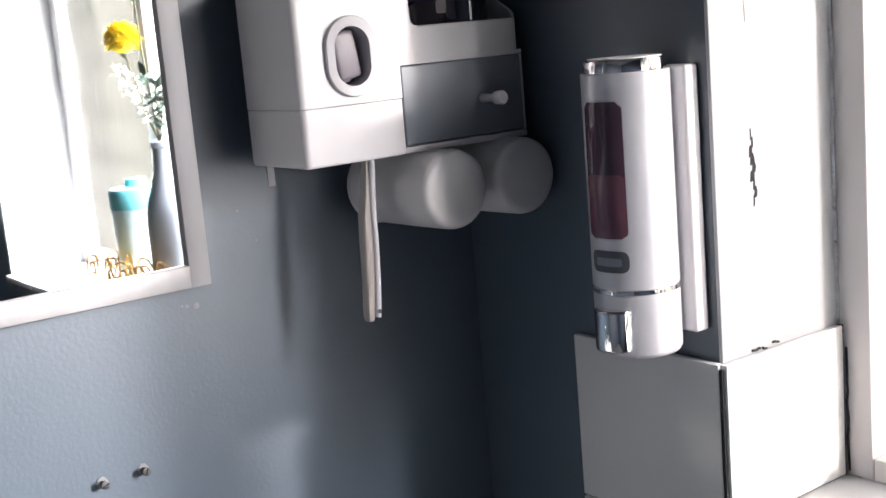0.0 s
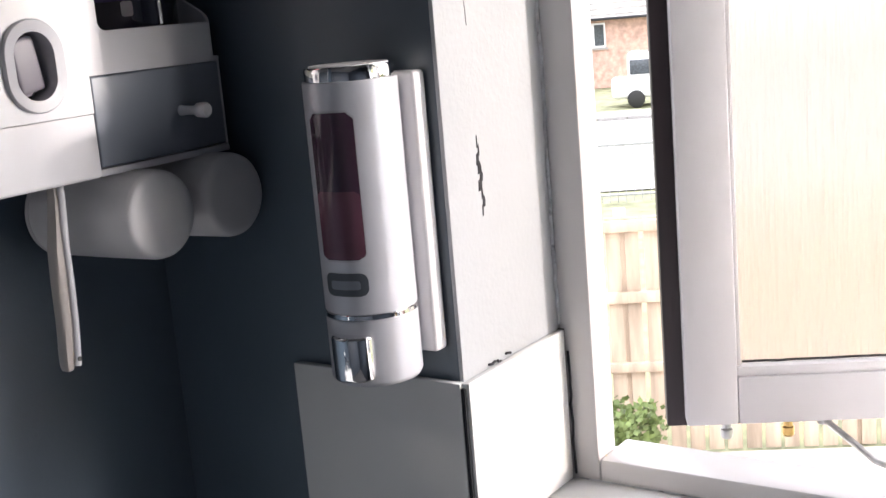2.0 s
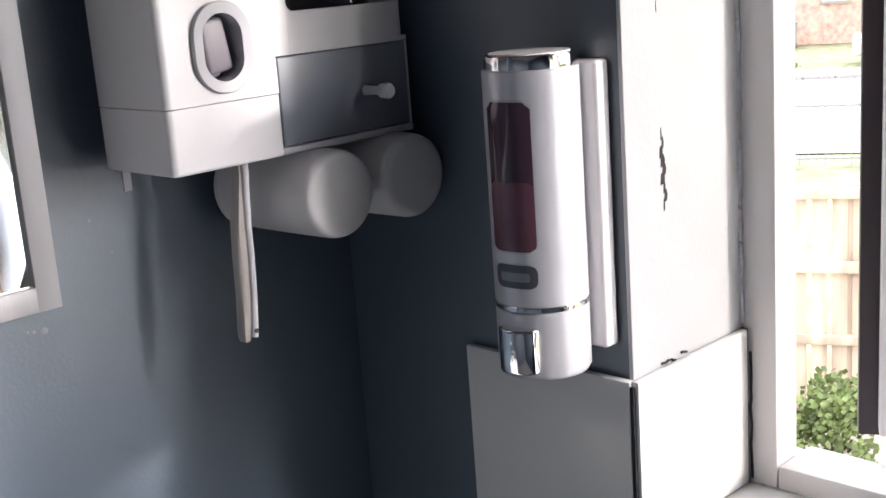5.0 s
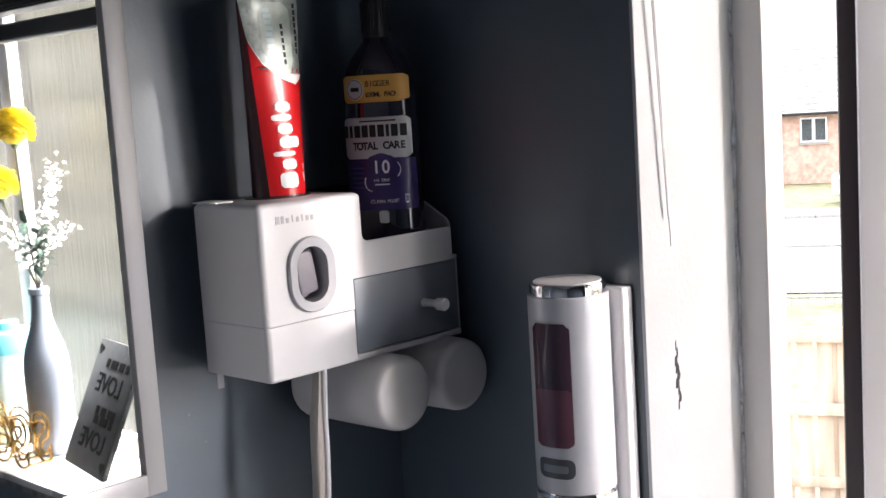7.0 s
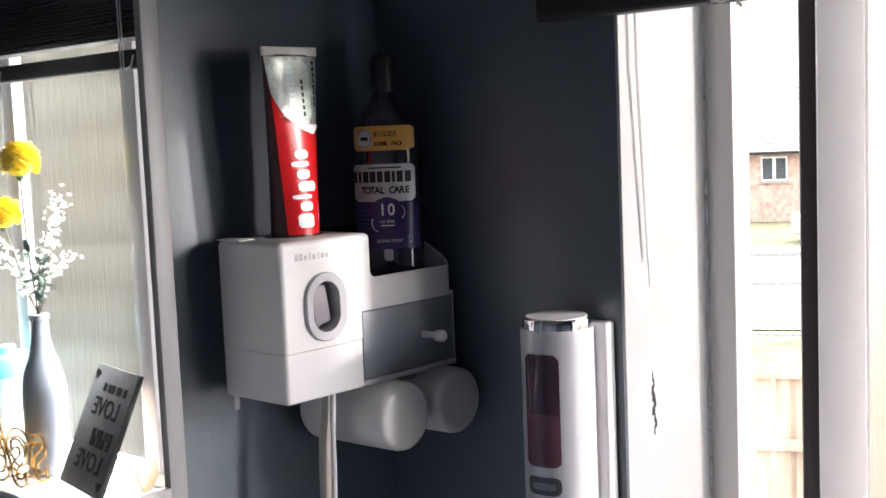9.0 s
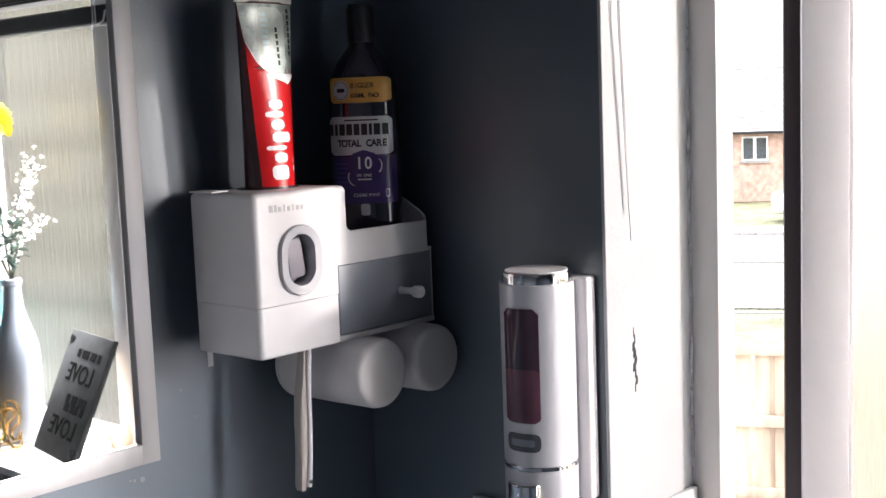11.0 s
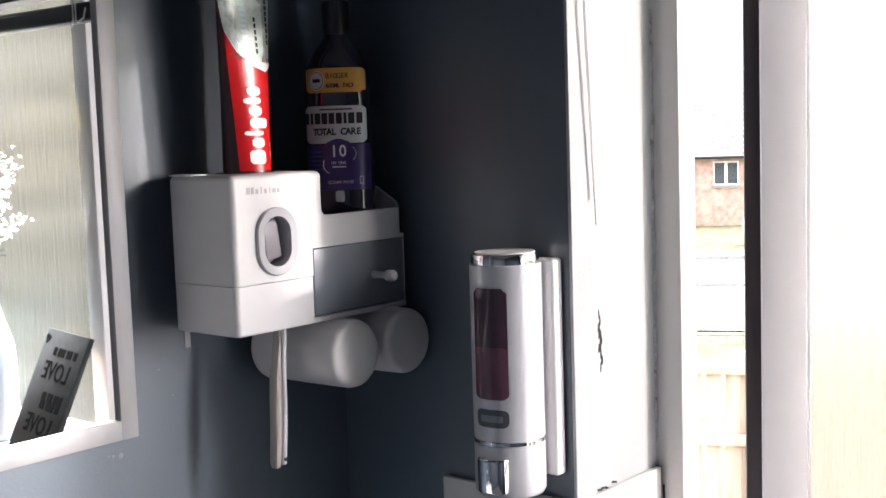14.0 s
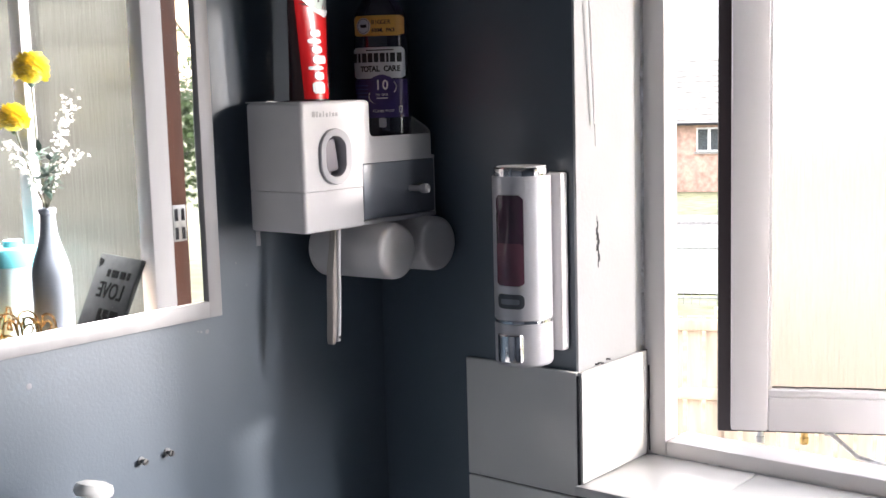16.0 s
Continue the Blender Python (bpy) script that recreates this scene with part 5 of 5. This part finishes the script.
for s, mat, colour in ((-3.3, BINBLUE, "blue"), (-2.55, BINGREY, "grey"), (-1.85, BINGREY, "grey")):
    wb = thing("wheelie_bin", yard(54.6, s, -3.3), colour + " plastic wheelie bin beside the brick house", "bin", "bins by the house")
    part("bin_body", place(loft([oval(0.24, 0.26, 0, 24, 6), oval(0.29, 0.34, 0.95, 24, 6)]), M_FAR @ Matrix.Translation((s, 54.6, -5.52))), mat, wb)
    part("bin_lid", place(block(s - 0.31, s + 0.31, 54.22, 54.98, -4.57, -4.46, 0.03), M_FAR), mat, wb)
    for k in (-0.22, 0.22):
        part("wheel", place(lathe([(0, -0.03), (0.1, -0.03), (0.1, 0.03), (0, 0.03)], (0, 0, 0), 16), M_FAR @ Matrix.Translation((s + k, 54.9, -5.5)) @ Matrix.Rotation(radians(90), 4, 'Y')), RUBBER, wb)

# white van parked at the kerb
van = thing("white_van", yard(47, 2.6, -3.3), "white van parked by the brick house", "van")
part("van_body", place(join(block(1.25, 5.6, 46.2, 48.0, -5.25, -3.55, 0.18, 4), block(0.6, 1.6, 46.25, 47.95, -5.25, -4.5, 0.18, 4)), M_FAR), CARPAINT, van)
part("windscreen", place(block(1.30, 2.1, 46.17, 46.3, -4.35, -3.8, 0.03), M_FAR), FARGLASS, van)
for s in (1.5, 4.7):
    for d in (46.22, 47.95):
        part("wheel", place(lathe([(0, -0.1), (0.28, -0.1), (0.33, -0.06), (0.33, 0.06), (0.28, 0.1), (0, 0.1)], (0, 0, 0), 24), M_FAR @ Matrix.Translation((s, d, -5.27)) @ Matrix.Rotation(radians(90), 4, 'X')), RUBBER, van)


def leafy(name, centre, size, n, mat, seed, parent, leaf=0.12):
    """A crown or hedge of many small leaf quads, uneven and gappy."""
    rg, bm = random.Random(seed), bmesh.new()
    lobes = [(Vector((rg.uniform(-0.6, 0.6), rg.uniform(-0.6, 0.6), rg.uniform(-0.5, 0.6))), rg.uniform(0.35, 0.6)) for k in range(9)]
    for i in range(n):
        c, r = rg.choice(lobes)
        d = Vector((rg.gauss(0, 1), rg.gauss(0, 1), rg.gauss(0, 1))).normalized() * r * rg.uniform(0.6, 1.0)
        p = Vector(centre) + Vector(((c + d).x * size[0], (c + d).y * size[1], (c + d).z * size[2]))
        a = Vector((rg.uniform(-1, 1), rg.uniform(-1, 1), rg.uniform(-1, 1))).normalized() * leaf * rg.uniform(0.6, 1.3)
        b = a.orthogonal().normalized() * leaf * 0.4
        bm.faces.new([bm.verts.new(q) for q in (p, p + a * 0.5 + b, p + a, p + a * 0.5 - b)])
    return part(name, bm, mat, parent, "", 80)


def tree(at, height, spread, seed):
    rg = random.Random(seed)
    ob = thing("garden_tree", at, "leafy green garden tree", "tree", "trees beyond the garden")
    base = Vector(at)
    top = base + Vector((0.2, 0.1, height * 0.75))
    part("trunk", tube([base - Vector((0, 0, 0.2)), base.lerp(top, 0.35) + Vector((0.1, 0, 0)), base.lerp(top, 0.7), top], height * 0.028, 10, 0.35), BARK, ob)
    for k in range(6):
        a = k * 1.05 + rg.uniform(-0.3, 0.3)
        s = base.lerp(top, 0.4 + 0.09 * k)
        part("limb", tube([s, s + Vector((math.cos(a), math.sin(a), 0.5)) * spread * 0.35, s + Vector((math.cos(a), math.sin(a), 0.9)) * spread * 0.62], height * 0.011, 7, 0.4), BARK, ob)
    leafy("crown", base + Vector((0, 0, height * 0.68)), (spread, spread, height * 0.42), 5200, TREELEAF, seed, ob, 0.16)


tree((17.5, 15.5, -2.35), 6.5, 2.8, 11)
tree((21.0, 15.0, -2.35), 5.2, 2.3, 12)
tree((13.5, 15.5, -2.35), 4.2, 1.8, 13)
tree((-42, 40, -3.3), 7.0, 3.2, 14)
hd = thing("garden_hedge", yard(46.5, -2.8, -3.3), "pale yellow-green clipped hedge", "hedge")
leafy("hedge_leaves", yard(46.5, -3.4, -2.8), (2.6, 1.3, 0.75), 5200, HEDGE, 21, hd, 0.12)
bush = thing("garden_bush", yard(9.0, 0.4, FB), "straggly bright green bush by the fence", "bush")
leafy("bush_leaves", yard(9.0, 0.02, FB + 0.22), (0.34, 0.34, 0.42), 1500, HEDGE, 22, bush, 0.06)
bush2 = thing("garden_bush", yard(8.8, -0.9, FB), "low yellow-green plants at the foot of the fence", "bush")
leafy("bush_leaves", yard(8.8, -0.75, FB + 0.12), (0.8, 0.5, 0.25), 1500, HEDGE, 23, bush2, 0.06)
